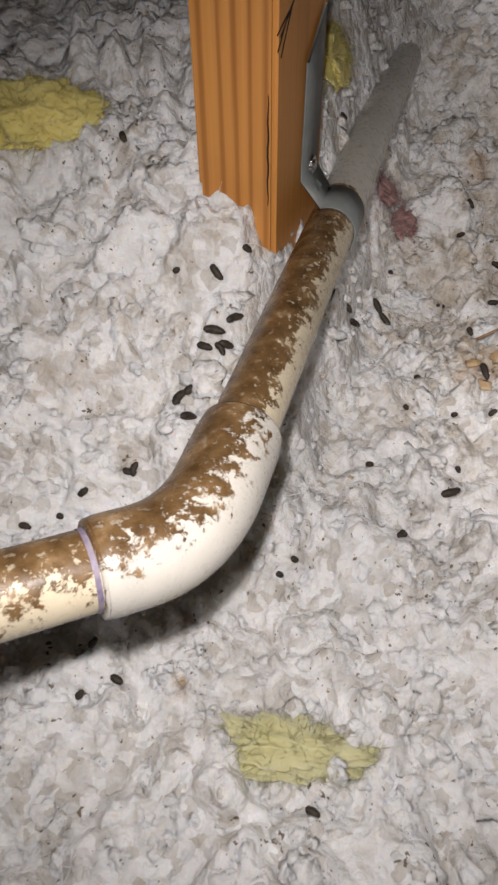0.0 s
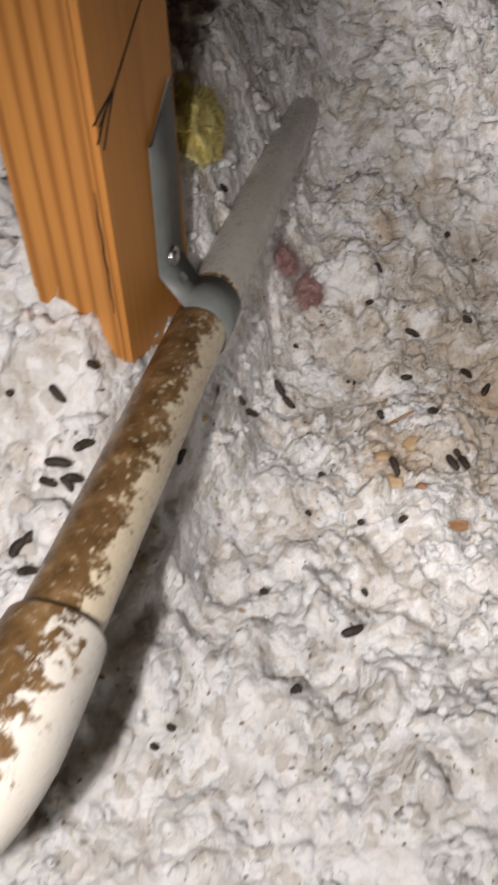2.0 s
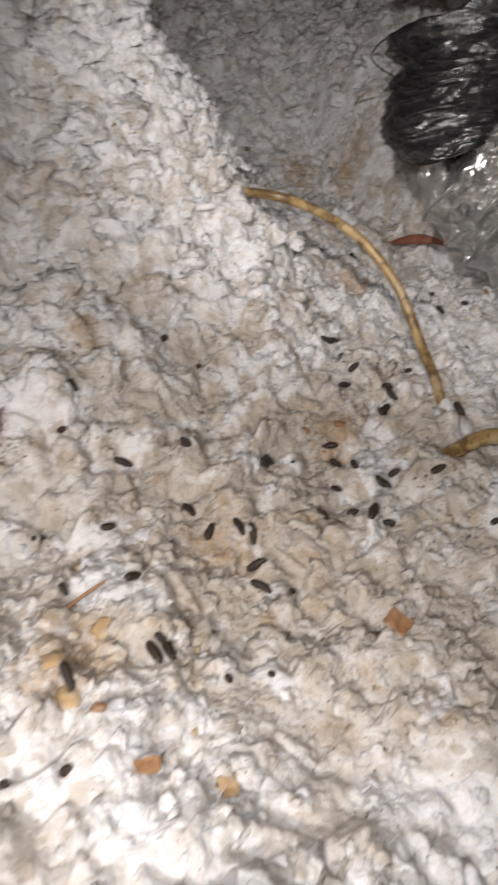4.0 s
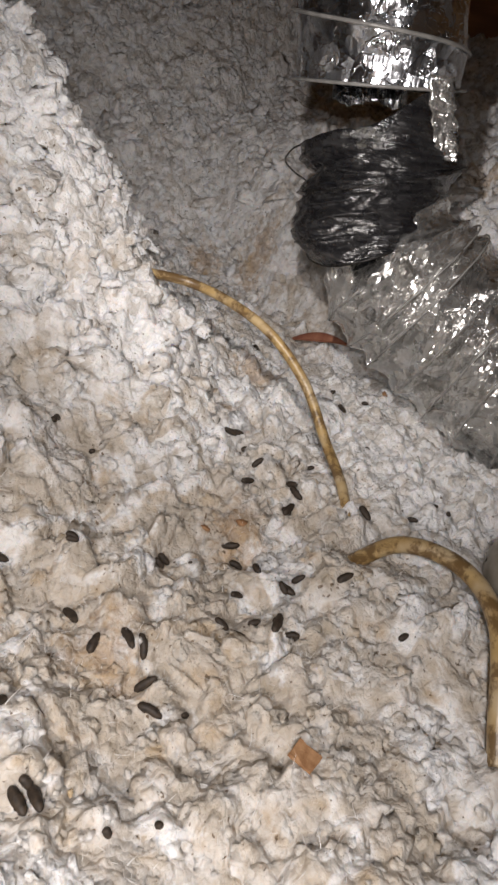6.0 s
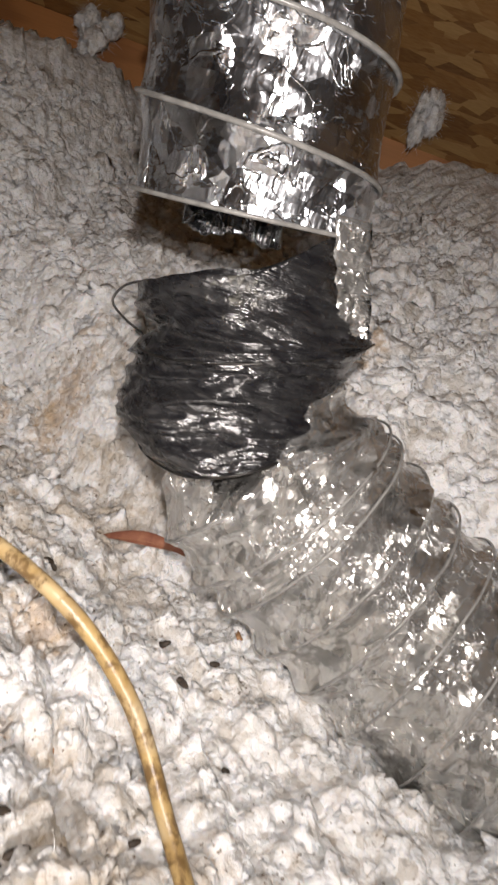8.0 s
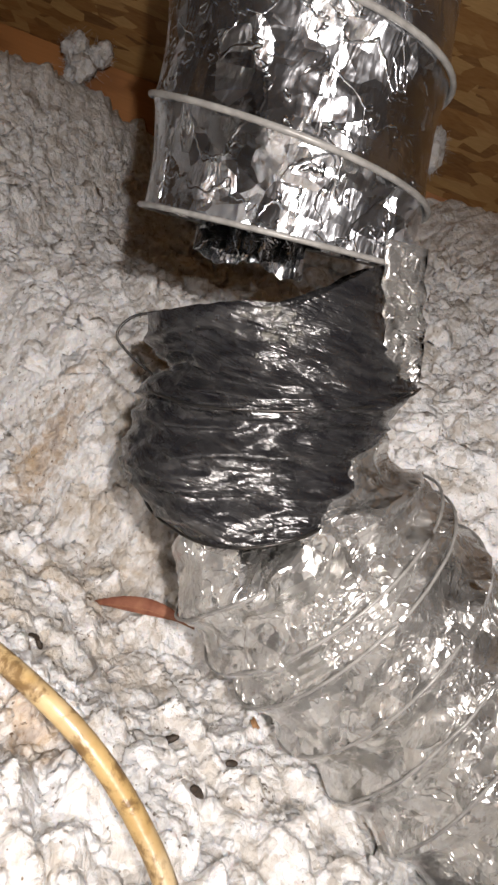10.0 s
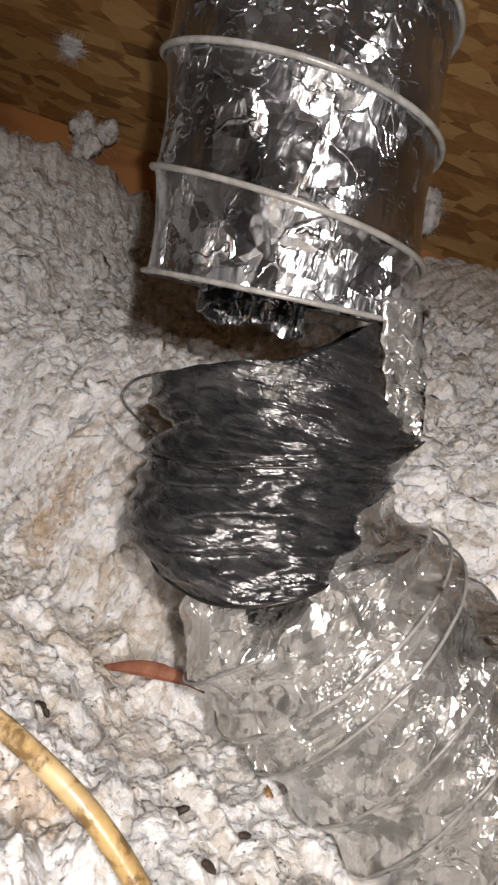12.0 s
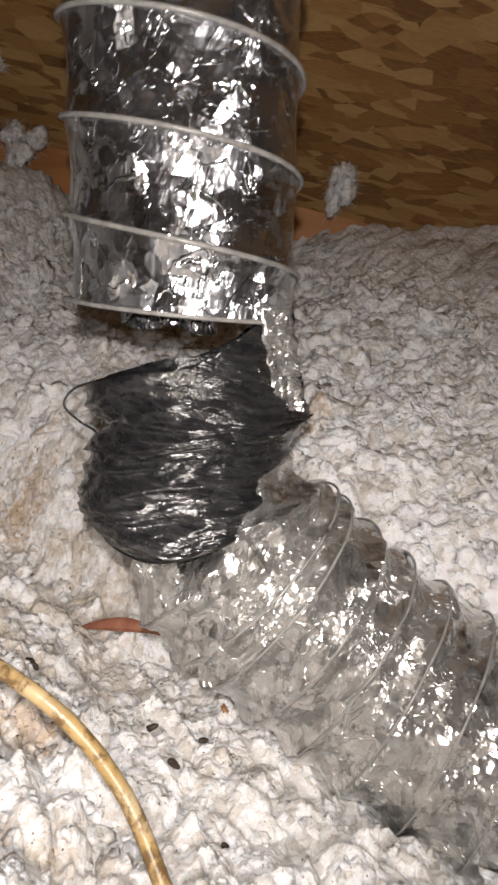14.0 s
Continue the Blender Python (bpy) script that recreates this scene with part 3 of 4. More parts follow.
P0, D0 = Vector((0.1252, 0.5, 0.3428)), Vector((0.2521, 1, 0.0074)).normalized()
BEND = P0 + D0 * -0.283
D1 = Vector((-0.869, -0.472, 0.150)).normalized()


def straight(name, a, b, r, material, parent, ends=True, segments=32, rings=24):
    a, b = np.array(a), np.array(b)
    line = [a + (b - a) * t for t in np.linspace(0, 1, rings)]
    v, f = tube_rings(line, r, segments)
    return under(mesh_np(name, v, f, material), parent)


def build_pipe():
    pipe = tagged(new("drain_pipe"), "crusted white plastic drain pipe with a bend, held to the post", "pipe")
    pipe.empty_display_size = 0.05
    far, lip = P0 + D0 * 0.02, BEND + D0 * 0.058
    straight("pipe_run", BEND + D0 * 0.03, far, PIPE_R, PVC_DIRTY, pipe)["label"] = "white plastic with thick brown crust"
    straight("pipe_end", far, P0 + D0 * 0.36, PIPE_R, PVC_FAR, pipe)["label"] = "dusty grey plastic"
    straight("pipe_branch", BEND + D1 * 0.03, BEND + D1 * 0.62, PIPE_R, PVC_DIRTY, pipe)["label"] = "cream plastic with brown crust"
    # bend fitting: socket, curved throat, socket
    a, b = BEND + D0 * 0.064, BEND + D1 * 0.041
    pts = [np.array(a + (BEND - a) * t) for t in np.linspace(0, 0.5, 5)]
    p, q = a + (BEND - a) * 0.5, b + (BEND - b) * 0.4
    for t in np.linspace(0.08, 0.92, 12):
        pts.append(np.array(p * (1 - t) ** 2 + BEND * 2 * t * (1 - t) + q * t * t))
    pts += [np.array(b + (BEND - b) * t) for t in np.linspace(0.4, 0, 5)]
    r = np.full(len(pts), 0.0203)
    r[0], r[-1] = 0.0196, 0.0196
    v, f = tube_rings(pts, r, 40)
    elbow = under(mesh_np("elbow", v, f, PVC_WHITE), pipe, "glossy white plastic elbow fitting, brown on top")
    for end, d in ((pts[0], D0), (pts[-1], D1)):
        d = np.array(d)
        v, f = tube_rings([end + d * 0.0002, end + d * 0.0012, end + d * 0.0013], [0.0197, 0.0190, 0.0160], 40)
        under(mesh_np("rim", v, f, PVC_WHITE), elbow)
    # smear of purple primer by the socket
    ring = pts[-1] + np.array(D1) * 0.0016
    v, f = tube_rings([ring, ring + np.array(D1) * 0.0022], [0.01655, 0.01650], 40)
    under(mesh_np("primer_line", v, f, speckled("purple_primer", (0.16, 0.13, 0.24), (0.30, 0.26, 0.30), 0.4, 160)), elbow, "purple primer line")


build_pipe()


def build_strap():
    """Flat metal strap: down the post's side, then bent over the pipe."""
    strap = tagged(new("pipe_strap"), "grey sheet metal strap screwed to the post, over the pipe", "strap")
    face = 0.0016
    n = -PU
    side = P0 - D0 * 0.004
    w = 0.0165
    pts = []
    top = CORNER + PV * 0.066 + n * face + Vector((0, 0, 0.452))
    low = CORNER + PV * 0.061 + n * face + Vector((0, 0, 0.372))
    for t in np.linspace(0, 1, 8):
        pts.append((top.lerp(low, t), PV.copy(), n.copy()))
    x = D0
    up = Vector((0, 0, 1))
    out = x.cross(up).normalized()
    if out.dot(n) < 0:
        out = -out
    for a in np.linspace(112, -80, 22):
        d = out * math.cos(radians(a)) + up * math.sin(radians(a))
        pts.append((side + d * (PIPE_R + 0.0012), x.copy(), d))
    verts = []
    for k, (c, x, d) in enumerate(pts):
        half = w * (1.0 if k else 0.9)
        shear = Vector((0, 0, -0.012 if k == 0 else 0.0))
        verts += [tuple(c - x * half + shear + d * 0.0006), tuple(c + x * half - shear + d * 0.0006), tuple(c + x * half - shear - d * 0.0006), tuple(c - x * half + shear - d * 0.0006)]
    faces = []
    for k in range(len(pts) - 1):
        for i in range(4):
            faces.append((4 * k + i, 4 * k + (i + 1) % 4, 4 * k + 4 + (i + 1) % 4, 4 * k + 4 + i))
    ob = under(mesh_np("band", verts, faces, STRAP), strap)
    bm = bmesh.new()
    bmesh.ops.create_cone(bm, cap_ends=True, segments=6, radius1=0.0042, radius2=0.0038, depth=0.004)
    bmesh.ops.bevel(bm, geom=list(bm.edges), offset=0.0005, segments=2, affect="EDGES")
    screw = part("screw", bm, STEEL, strap, "bright hex head screw", smooth=False)
    q = n.to_track_quat("Z", "Y")
    c = low.lerp(top, 0.06) + n * 0.0025
    screw.matrix_world = Matrix.Translation(c) @ q.to_matrix().to_4x4()
    bm = bmesh.new()
    bmesh.ops.create_cone(bm, cap_ends=True, segments=24, radius1=0.0062, radius2=0.0055, depth=0.0014)
    washer = part("washer", bm, STEEL, screw, smooth=False)


build_strap()


# ---- flexible ducts ----
DUCT_R = 0.0865
DUCT_AXIS = Vector((-0.1956, 0.104, 1)).normalized()
DUCT_FOOT = Vector((0.672, 1.008, 0.6)) - DUCT_AXIS * 0.085


def crumple(n_len, n_round, amount, seed, stretch=(1.0, 1.0)):
    """Sharp-edged folds as an array of radius changes."""
    k, s = np.meshgrid(np.arange(n_len) * stretch[0], np.arange(n_round) * stretch[1], indexing="ij")
    out = np.zeros((n_len, n_round))
    for f, a in ((0.07, 1.0), (0.16, 0.6), (0.34, 0.35)):
        p, q = (s * 0.8 + k * 0.45) * f, (k * 1.3 - s * 0.35) * f
        out += a * (0.4 - np.abs(value_noise(p, q, seed) - value_noise(p + 31, q - 17, seed + 3)) * 2)
    return out * amount


def helix(axis_line, radius, turns, steps, phase=0.0):
    """A coil round a line of centres."""
    c = np.asarray(axis_line, float)
    n = steps
    idx = np.linspace(0, len(c) - 1, n)
    cc = np.stack([np.interp(idx, np.arange(len(c)), c[:, k]) for k in range(3)], 1)
    tang = np.gradient(cc, axis=0)
    tang /= np.linalg.norm(tang, axis=1)[:, None]
    side = np.cross(tang[0], (0.31, 0.2, 0.93))
    out = []
    for k in range(n):
        side = side - tang[k] * (side @ tang[k])
        side /= np.linalg.norm(side)
        other = np.cross(tang[k], side)
        a = phase + 2 * math.pi * turns * k / (n - 1)
        out.append(cc[k] + radius * (math.cos(a) * side + math.sin(a) * other))
    return np.array(out)


def thick(ob, depth):
    m = ob.modifiers.new("thickness", "SOLIDIFY")
    m.thickness = depth
    return ob


def slant(v):
    """The torn edge hangs lower on one side; the lean fades out upwards."""
    v = np.array(v, float)
    p = v - np.array(DUCT_FOOT)
    up = p @ np.array(DUCT_AXIS)
    side = p @ np.array((0.75, -0.66, 0))
    v -= np.outer(side * 0.09 * np.clip(1 - up / 0.3, 0, 1), np.array(DUCT_AXIS))
    return v


def build_upper_duct():
    duct = tagged(new("flexible_duct"), "torn silver foil flexible duct hanging from the roof", "duct")
    n, seg, pitch = 90, 120, 0.066
    length = 0.55
    line = [np.array(DUCT_FOOT + DUCT_AXIS * (length * k / (n - 1))) for k in range(n)]
    turns = length / pitch
    lap = (np.arange(seg)[None, :] / seg - 6.75 / (2 * math.pi) + turns * np.arange(n)[:, None] / (n - 1)) % 1
    r = DUCT_R + crumple(n, seg, 0.0008, 11) - 0.0042 * np.sin(math.pi * lap) ** 0.6
    v, f = tube_rings(line, r, seg)
    v = slant(v)
    thick(under(mesh_np("jacket", v, f, FOIL, smooth=False), duct, "crinkled shiny silver foil"), 0.0008)
    coil = helix(line, DUCT_R + 0.0010, -length / pitch, 420, 6.75)
    v, f = tube_rings(coil, 0.0019, 8)
    v = slant(v)
    under(mesh_np("coil", v, f, COIL), duct, "cloudy plastic-sleeved spiral wire")
    # rolled hem of the torn lower edge
    a = np.linspace(0, 2 * math.pi, 90)
    x = np.array(DUCT_AXIS.cross(Vector((0, 1, 0))).normalized())
    y = np.array(DUCT_AXIS.cross(Vector(x)))
    hem = [np.array(DUCT_FOOT) + (DUCT_R + 0.001) * (math.cos(t) * x + math.sin(t) * y) for t in a]
    v, f = tube_rings(hem, 0.0016, 8)
    v = slant(v)
    under(mesh_np("hem", v, f, COIL), duct)
    # shred of inner lining below the edge at the back
    rows = []
    for i in range(24):
        t = radians(-146 + 62 * i / 23)
        rim = np.array(DUCT_FOOT) + (DUCT_R - 0.006) * (math.cos(t) * x + math.sin(t) * y)
        drop = 0.022 + 0.0012 * math.sin(i * 1.9) + 0.003 * math.sin(i * 0.45)
        for k in range(4):
            rows.append(rim + np.array(DUCT_AXIS) * (0.03 - (0.03 + drop) * k / 3) + x * 0.002 * math.sin(i + k))
    faces = [(4 * i + k, 4 * i + k + 1, 4 * i + k + 5, 4 * i + k + 4) for i in range(23) for k in range(3)]
    thick(under(mesh_np("lining_shred", slant(rows), faces, FOIL, smooth=False), duct, "ragged silver strip of inner lining"), 0.0008)
    # dark lining inside
    v, f = tube_rings(line[2:], DUCT_R - 0.006, 48)
    v = slant(v)
    under(mesh_np("lining", v, f, LINER), duct, "black inner lining")


TUBE = spline([(0.700, 0.952, 0.392), (0.720, 0.918, 0.352), (0.749, 0.893, 0.325), (0.800, 0.846, 0.288), (0.846, 0.778, 0.258), (0.889, 0.696, 0.240), (0.940, 0.596, 0.228)], 22)


# the bared lining's ends on either side, from its ragged rim down to where it tucks into the film
LINING_A = spline([(0.629, 1.020, 0.446), (0.634, 1.013, 0.432), (0.636, 1.008, 0.415), (0.634, 1.006, 0.400), (0.632, 1.005, 0.382), (0.633, 1.001, 0.365), (0.641, 0.992, 0.348), (0.656, 0.977, 0.339), (0.670, 0.968, 0.343)], 12)
LINING_B = spline([(0.733, 0.943, 0.524), (0.740, 0.930, 0.486), (0.756, 0.913, 0.467), (0.759, 0.909, 0.461), (0.751, 0.913, 0.441), (0.746, 0.915, 0.424), (0.746, 0.912, 0.409), (0.744, 0.909, 0.397), (0.735, 0.915, 0.390)], 12)
LINING_DEEP = ((0, 0.12, 0.3, 0.5, 0.75, 0.9, 1), (0.074, 0.078, 0.084, 0.086, 0.092, 0.092, 0.084))


def pleat(u, v, k):
    return 1 - 2 * np.abs(value_noise(u, v, k) - value_noise(u + 17, v + 5, k + 2))


def lining(us, segments, out=0.0, angles=None):
    """Rings of the draped lining; us runs from rim to foot. Folds sweep round it and up to one side."""
    a = np.linspace(0, 2 * math.pi, segments, endpoint=False) if angles is None else np.radians(angles)
    steps = np.linspace(0, 1, len(LINING_A))
    u, a = np.meshgrid(np.asarray(us, float), a, indexing="ij")
    left = np.stack([np.interp(u, steps, LINING_A[:, k]) for k in range(3)], -1)
    right = np.stack([np.interp(u, steps, LINING_B[:, k]) for k in range(3)], -1)
    deep = np.interp(u, *LINING_DEEP)
    c, t = np.cos(a), np.sin(a)
    toward = np.array((-0.657, -0.754, 0.0))
    arm = (right - left) / 2
    p = (left + right) / 2 + arm * c[..., None] + toward * (deep * t)[..., None]
    away = arm / np.linalg.norm(arm, axis=-1)[..., None] * c[..., None] + toward * t[..., None]
    sweep = 0.12 * np.sin(a - 0.5)
    w = u + sweep
    fold = 0.0065 * (pleat(w * 7, 1.3 * c + 3, 61) - 0.6) + 0.0045 * (pleat(w * 17, 2.2 * c + 7, 63) - 0.6) + 0.002 * (pleat(w * 40, 5 * c + 1.7 * t, 65) - 0.6)
    p = p + away * (fold * smooth(0.0, 0.1, u) * (1 - 0.7 * smooth(0.85, 1, u)) + out)[..., None]
    rim = -0.010 * np.exp(-((c - 0.2) / 0.4) ** 2) + 0.004 * np.exp(-((c - 0.8) / 0.15) ** 2) + 0.0018 * (value_noise(a * 9, a * 0, 67) - 0.5)
    p[..., 2] += rim * (1 - smooth(0, 0.25, u))
    n, m = u.shape
    i, j = np.meshgrid(np.arange(n - 1), np.arange(m), indexing="ij")
    j2 = (j + 1) % m
    return p.reshape(-1, 3), np.stack([i * m + j, i * m + j2, (i + 1) * m + j2, (i + 1) * m + j], -1).reshape(-1, 4)


def lining_point(u, degrees, out):
    return tuple(lining([u], 1, out, [degrees])[0][0])


def build_lower_duct():
    duct = tagged(new("flexible_duct"), "crushed dusty foil flexible duct lying on the insulation", "duct")
    n, seg = len(TUBE), 130
    k = np.arange(n)[:, None]
    pitch = 11.0
    phase = k / pitch - np.arange(seg)[None, :] / seg + 0.064
    ridge = 0.0065 * np.abs(np.cos(math.pi * phase)) ** 4
    r = 0.058 + crumple(n, seg, 0.0045, 21) * smooth(0, 16, k) + ridge + 0.0248 * smooth(5, 25, k)
    v, f = tube_rings(TUBE, r, seg)
    side = ((v - np.repeat(TUBE, seg, 0)) @ np.array((0.75, -0.66, 0)))
    fade = np.repeat(1 - smooth(0, 18, np.arange(n)), seg)
    v += (np.maximum(0, side) * fade)[:, None] * np.array((0.08, -0.07, 0.34))
    thick(under(mesh_np("jacket", v, f, FILM, smooth=False), duct, "crinkled dusty clear and silver film"), 0.0008)
    coil = helix(TUBE, 0.0900, n / pitch, 900, 0.4)[150:]
    v, f = tube_rings(coil, 0.0010, 6)
    under(mesh_np("coil", v, f, COIL), duct, "cloudy plastic-sleeved spiral wire")
    # black lining bared above the torn film
    v, f = lining(np.linspace(0, 1, 110), 170)
    thick(under(mesh_np("black_lining", v, f, LINER), duct, "wrinkled black plastic inner lining"), 0.0006)
    loose = [(0.633, 1.018, 0.449), (0.622, 1.026, 0.440), (0.617, 1.027, 0.427), (0.626, 1.017, 0.418)]
    upper = loose + [lining_point(u, a, 0.0015) for u, a in ((0.27, 176), (0.31, 150), (0.345, 120), (0.36, 90), (0.365, 60), (0.36, 30), (0.34, 8))]
    lower = [lining_point(u, a, 0.0015) for u, a in ((0.76, 185), (0.83, 165), (0.89, 140), (0.92, 115), (0.92, 90), (0.90, 65), (0.87, 40))]
    for loop in (upper, lower):
        v, f = tube_rings(spline(loop, 10), 0.0009, 6)
        under(mesh_np("spring_wire", v, f, WIRE), duct, "bare dark spring wire sprung out of the lining")
    # torn strip that still joins the two ducts
    strip = spline([(0.693, 0.904, 0.534), (0.701, 0.899, 0.509), (0.709, 0.894, 0.489), (0.715, 0.890, 0.466)], 8)
    across = np.array((0.62, -0.50, 0.1))
    across /= np.linalg.norm(across)
    verts, faces = [], []
    for i, p in enumerate(strip):
        for j in range(7):
            o = (j / 6 - 0.5) * (0.023 + 0.004 * noise.noise((i * 0.35, 2.0, 5.0)))
            verts.append(p + across * o + np.array((-0.6, -0.7, 0)) * 1.2 * 0.003 * noise.noise((i * 0.4, j * 0.6, 3.3)))
    for i in range(len(strip) - 1):
        for j in range(6):
            faces.append((7 * i + j, 7 * i + j + 1, 7 * i + j + 8, 7 * i + j + 7))
    thick(under(mesh_np("torn_strip", verts, faces, FILM), duct, "crumpled strip of torn film"), 0.0008)


build_upper_duct()
build_lower_duct()


# ---- cable and small things ----
def build_cable():
    a = spline([(0.36, 0.905, 0.322), (0.414, 0.905, 0.330), (0.487, 0.900, 0.324), (0.532, 0.838, 0.312), (0.562, 0.795, 0.280), (0.574, 0.752, 0.241), (0.568, 0.700, 0.224), (0.557, 0.668, 0.205), (0.545, 0.640, 0.165)], 12)
    v, f = tube_rings(a, 0.0045, 14)
    tagged(mesh_np("cable", v, f, CABLE), "yellowed plastic electric cable half buried in insulation", "cable")
    b = spline([(0.500, 0.655, 0.175), (0.535, 0.632, 0.206), (0.560, 0.610, 0.240), (0.582, 0.572, 0.248), (0.576, 0.525, 0.242), (0.555, 0.480, 0.205), (0.545, 0.450, 0.170)], 12)
    v, f = tube_rings(b, 0.0060, 14)
    tagged(mesh_np("cable", v, f, CABLE), "arched yellowed electric cable rising from the insulation", "cable")


build_cable()


def rest(x, y, lift=0.0):
    return float(surface(np.array(x), np.array(y))) + lift


def build_gray_pipe():
    pipe = tagged(new("grey_pipe"), "weathered grey plastic pipe stub lying on the insulation", "pipe")
    a, d = np.array((0.668, 0.583, 0.222)), np.array((0.80, -0.60, -0.03))
    d /= np.linalg.norm(d)
    line = [a + d * t for t in (-0.034, -0.033, -0.030, -0.024, -0.014, 0.0, 0.05, 0.052, 0.12, 0.2, 0.34)]
    v, f = tube_rings(line, [0.002, 0.010, 0.018, 0.025, 0.0295, 0.031, 0.031, 0.0285, 0.0285, 0.0285, 0.0285], 36)
    under(mesh_np("stub", v, f, GREYPIPE), pipe)


build_gray_pipe()


def build_nail():
    head, foot = np.array((0.167, 0.440, 0.521)), np.array((0.098, 0.478, 0.560))
    d = (foot - head) / np.linalg.norm(foot - head)
    line = [head, head + d * 0.0004, head + d * 0.0016, head + d * 0.0026, head + d * 0.004, head + d * 0.03, foot + d * 0.01]
    v, f = tube_rings(line, [0.0005, 0.0042, 0.0044, 0.0032, 0.0019, 0.0018, 0.0018], 20)
    tagged(mesh_np("nail", v, f, COPPER), "coppery nail half driven into the post", "nail")


build_nail()


def build_leaf():
    tip, base = np.array((0.700, 1.070, 0.206)), np.array((0.742, 0.996, 0.230))
    line = [tip + (base - tip) * t + np.array((0, 0, 0.006 * math.sin(math.pi * t))) for t in np.linspace(0, 1, 15)]
    side = np.cross(base - tip, (0.55, 0.62, -0.55))
    side /= np.linalg.norm(side)
    verts, faces = [], []
    for k, p in enumerate(line):
        half = 0.0060 * math.sin(math.pi * min(1, (k + 0.3) / 13.5)) ** 0.9 + 0.0004
        for j in range(5):
            o = j / 2 - 1
            verts.append(p + side * half * o + np.array((0, 0, 0.003 * o * o)))
    for k in range(14):
        for j in range(4):
            faces.append((5 * k + j, 5 * k + j + 1, 5 * k + j + 6, 5 * k + j + 5))
    leaf = thick(mesh_np("dry_leaf", verts, faces, LEAF), 0.0005)
    tagged(leaf, "narrow reddish dry leaf beside the crushed duct", "leaf")
    v, f = tube_rings(line, 0.0006, 6)
    under(mesh_np("midrib", v, f, CHIP), leaf)


build_leaf()


def fluff_patch(name, place, half, tilt, material, label, seed):
    """A torn wad of other insulation: one ragged, flattened clump."""
    bm = bmesh.new()
    bmesh.ops.create_icosphere(bm, subdivisions=6, radius=1)
    off = Vector((seed * 7.3, seed * 3.1, seed * 5.7))
    for w in bm.verts:
        p = w.co.copy()
        k = 1 + 0.45 * noise.noise(p * 1.4 + off) + 0.30 * noise.noise(p * 3.3 + off) + 0.13 * noise.noise(p * 8 + off) + 0.03 * noise.noise(p * 19 + off)
        w.co = Vector((p.x * k * half[0], p.y * k * half[1], p.z * half[2] * (1 + 0.45 * noise.noise(p * 2.5 + off) + 0.12 * noise.noise(p * 7 + off))))
    ob = part(name, bm, material)
    ob.matrix_world = pose(place[0], place[1], rest(place[0], place[1], place[2]), *tilt)
    tagged(ob, label, "insulation")
    rng = np.random.default_rng(int(seed))
    pts = np.array([w.co for w in ob.data.vertices])
    pts = pts[rng.integers(len(pts), size=1100)]
    v, f = strands(rng, pts, 0.009, 0.00025, 1.5 * pts / np.linalg.norm(pts, axis=1)[:, None] + (0, 0, 0.3))
    under(mesh_np("stray_fibres", v, f, material), ob, "thin loose fibres")


fluff_patch("fibreglass_wad", (-0.070, 0.518, 0.005), (0.038, 0.024, 0.010), (37, 0, 15), YELLOW, "torn yellow fibreglass wad lying on white insulation", 3)
fluff_patch("fibreglass_wad", (0.100, 0.203, 0.004), (0.039, 0.015, 0.008), (0, 0, -8), PALE, "pale yellow fibreglass wad flattened on white insulation", 5)
fluff_patch("fibreglass_wad", (0.121, 0.625, 0.004), (0.024, 0.055, 0.010), (0, 50, -5), YELLOW, "yellow fibreglass wad between post and pipe", 6)
fluff_patch("pink_wad", (0.183, 0.690, 0.003), (0.012, 0.024, 0.007), (0, 42, 10), PINK, "faded pink fibreglass wad beside the pipe", 7)
fluff_patch("pink_wad", (0.209, 0.700, 0.003), (0.014, 0.026, 0.007), (0, 15, -12), PINK, "faded pink fibreglass wad beside the pipe", 8)


def hung_clump(place, size, seed):
    """A wispy tuft of blown insulation caught on the deck and the eave lumber."""
    rng = np.random.default_rng(seed)
    verts, faces, base = [], [], 0
    for _ in range(16):
        v, f = blob(rng, 3, 0.7)
        p = v * rng.uniform(0.25, 0.55) * np.array(size) + rng.normal(size=3) * np.array(size) * 0.45
        verts.append(p)
        faces.append(f + base)
        base += len(v)
    verts = np.concatenate(verts)
    ob = mesh_np("insulation_clump", verts + np.array(place), np.concatenate(faces), WOOL)
    tagged(ob, "white tuft of blown insulation caught on the roof deck", "insulation", kind="stuff")
    roots = verts[rng.integers(len(verts), size=900)]
    v, f = strands(rng, roots + np.array(place), 0.016, 0.0003, 1.2 * roots / (np.linalg.norm(roots, axis=1)[:, None] + 1e-6))
    under(mesh_np("stray_fibres", v, f, FIBRE), ob, "thin loose fibres")


hung_clump((1.272, 1.434, 0.780), (0.020, 0.020, 0.050), 71)
hung_clump((0.890, 1.850, 0.715), (0.036, 0.032, 0.042), 72)
hung_clump((0.800, 1.805, 0.818), (0.018, 0.016, 0.008), 73)


def pellet_mesh(seed, bend):
    """A dropping: a bent spindle with uneven skin, one end pointed."""
    rng = np.random.default_rng(seed)
    t = np.linspace(-1, 1, 13)
    line = np.stack([t * 0.0068, bend * (1 - t * t), 0 * t], 1)
    r = 0.0026 * np.sqrt(np.clip(1 - np.abs(t) ** 2.6, 0.004, 1)) * (1 - 0.12 * t)
    rr = r[:, None] * (1 + 0.12 * rng.uniform(-1, 1, (13, 10)))
    v, f = tube_rings(line, rr, 10)
    ob = mesh_np("dropping", v, f, PELLET)
    me = ob.data
    bpy.data.objects.remove(ob)
    return me


PELLETS = [pellet_mesh(40 + k, b) for k, b in enumerate((0.0, 0.0008, 0.0016, -0.001, 0.0004))]


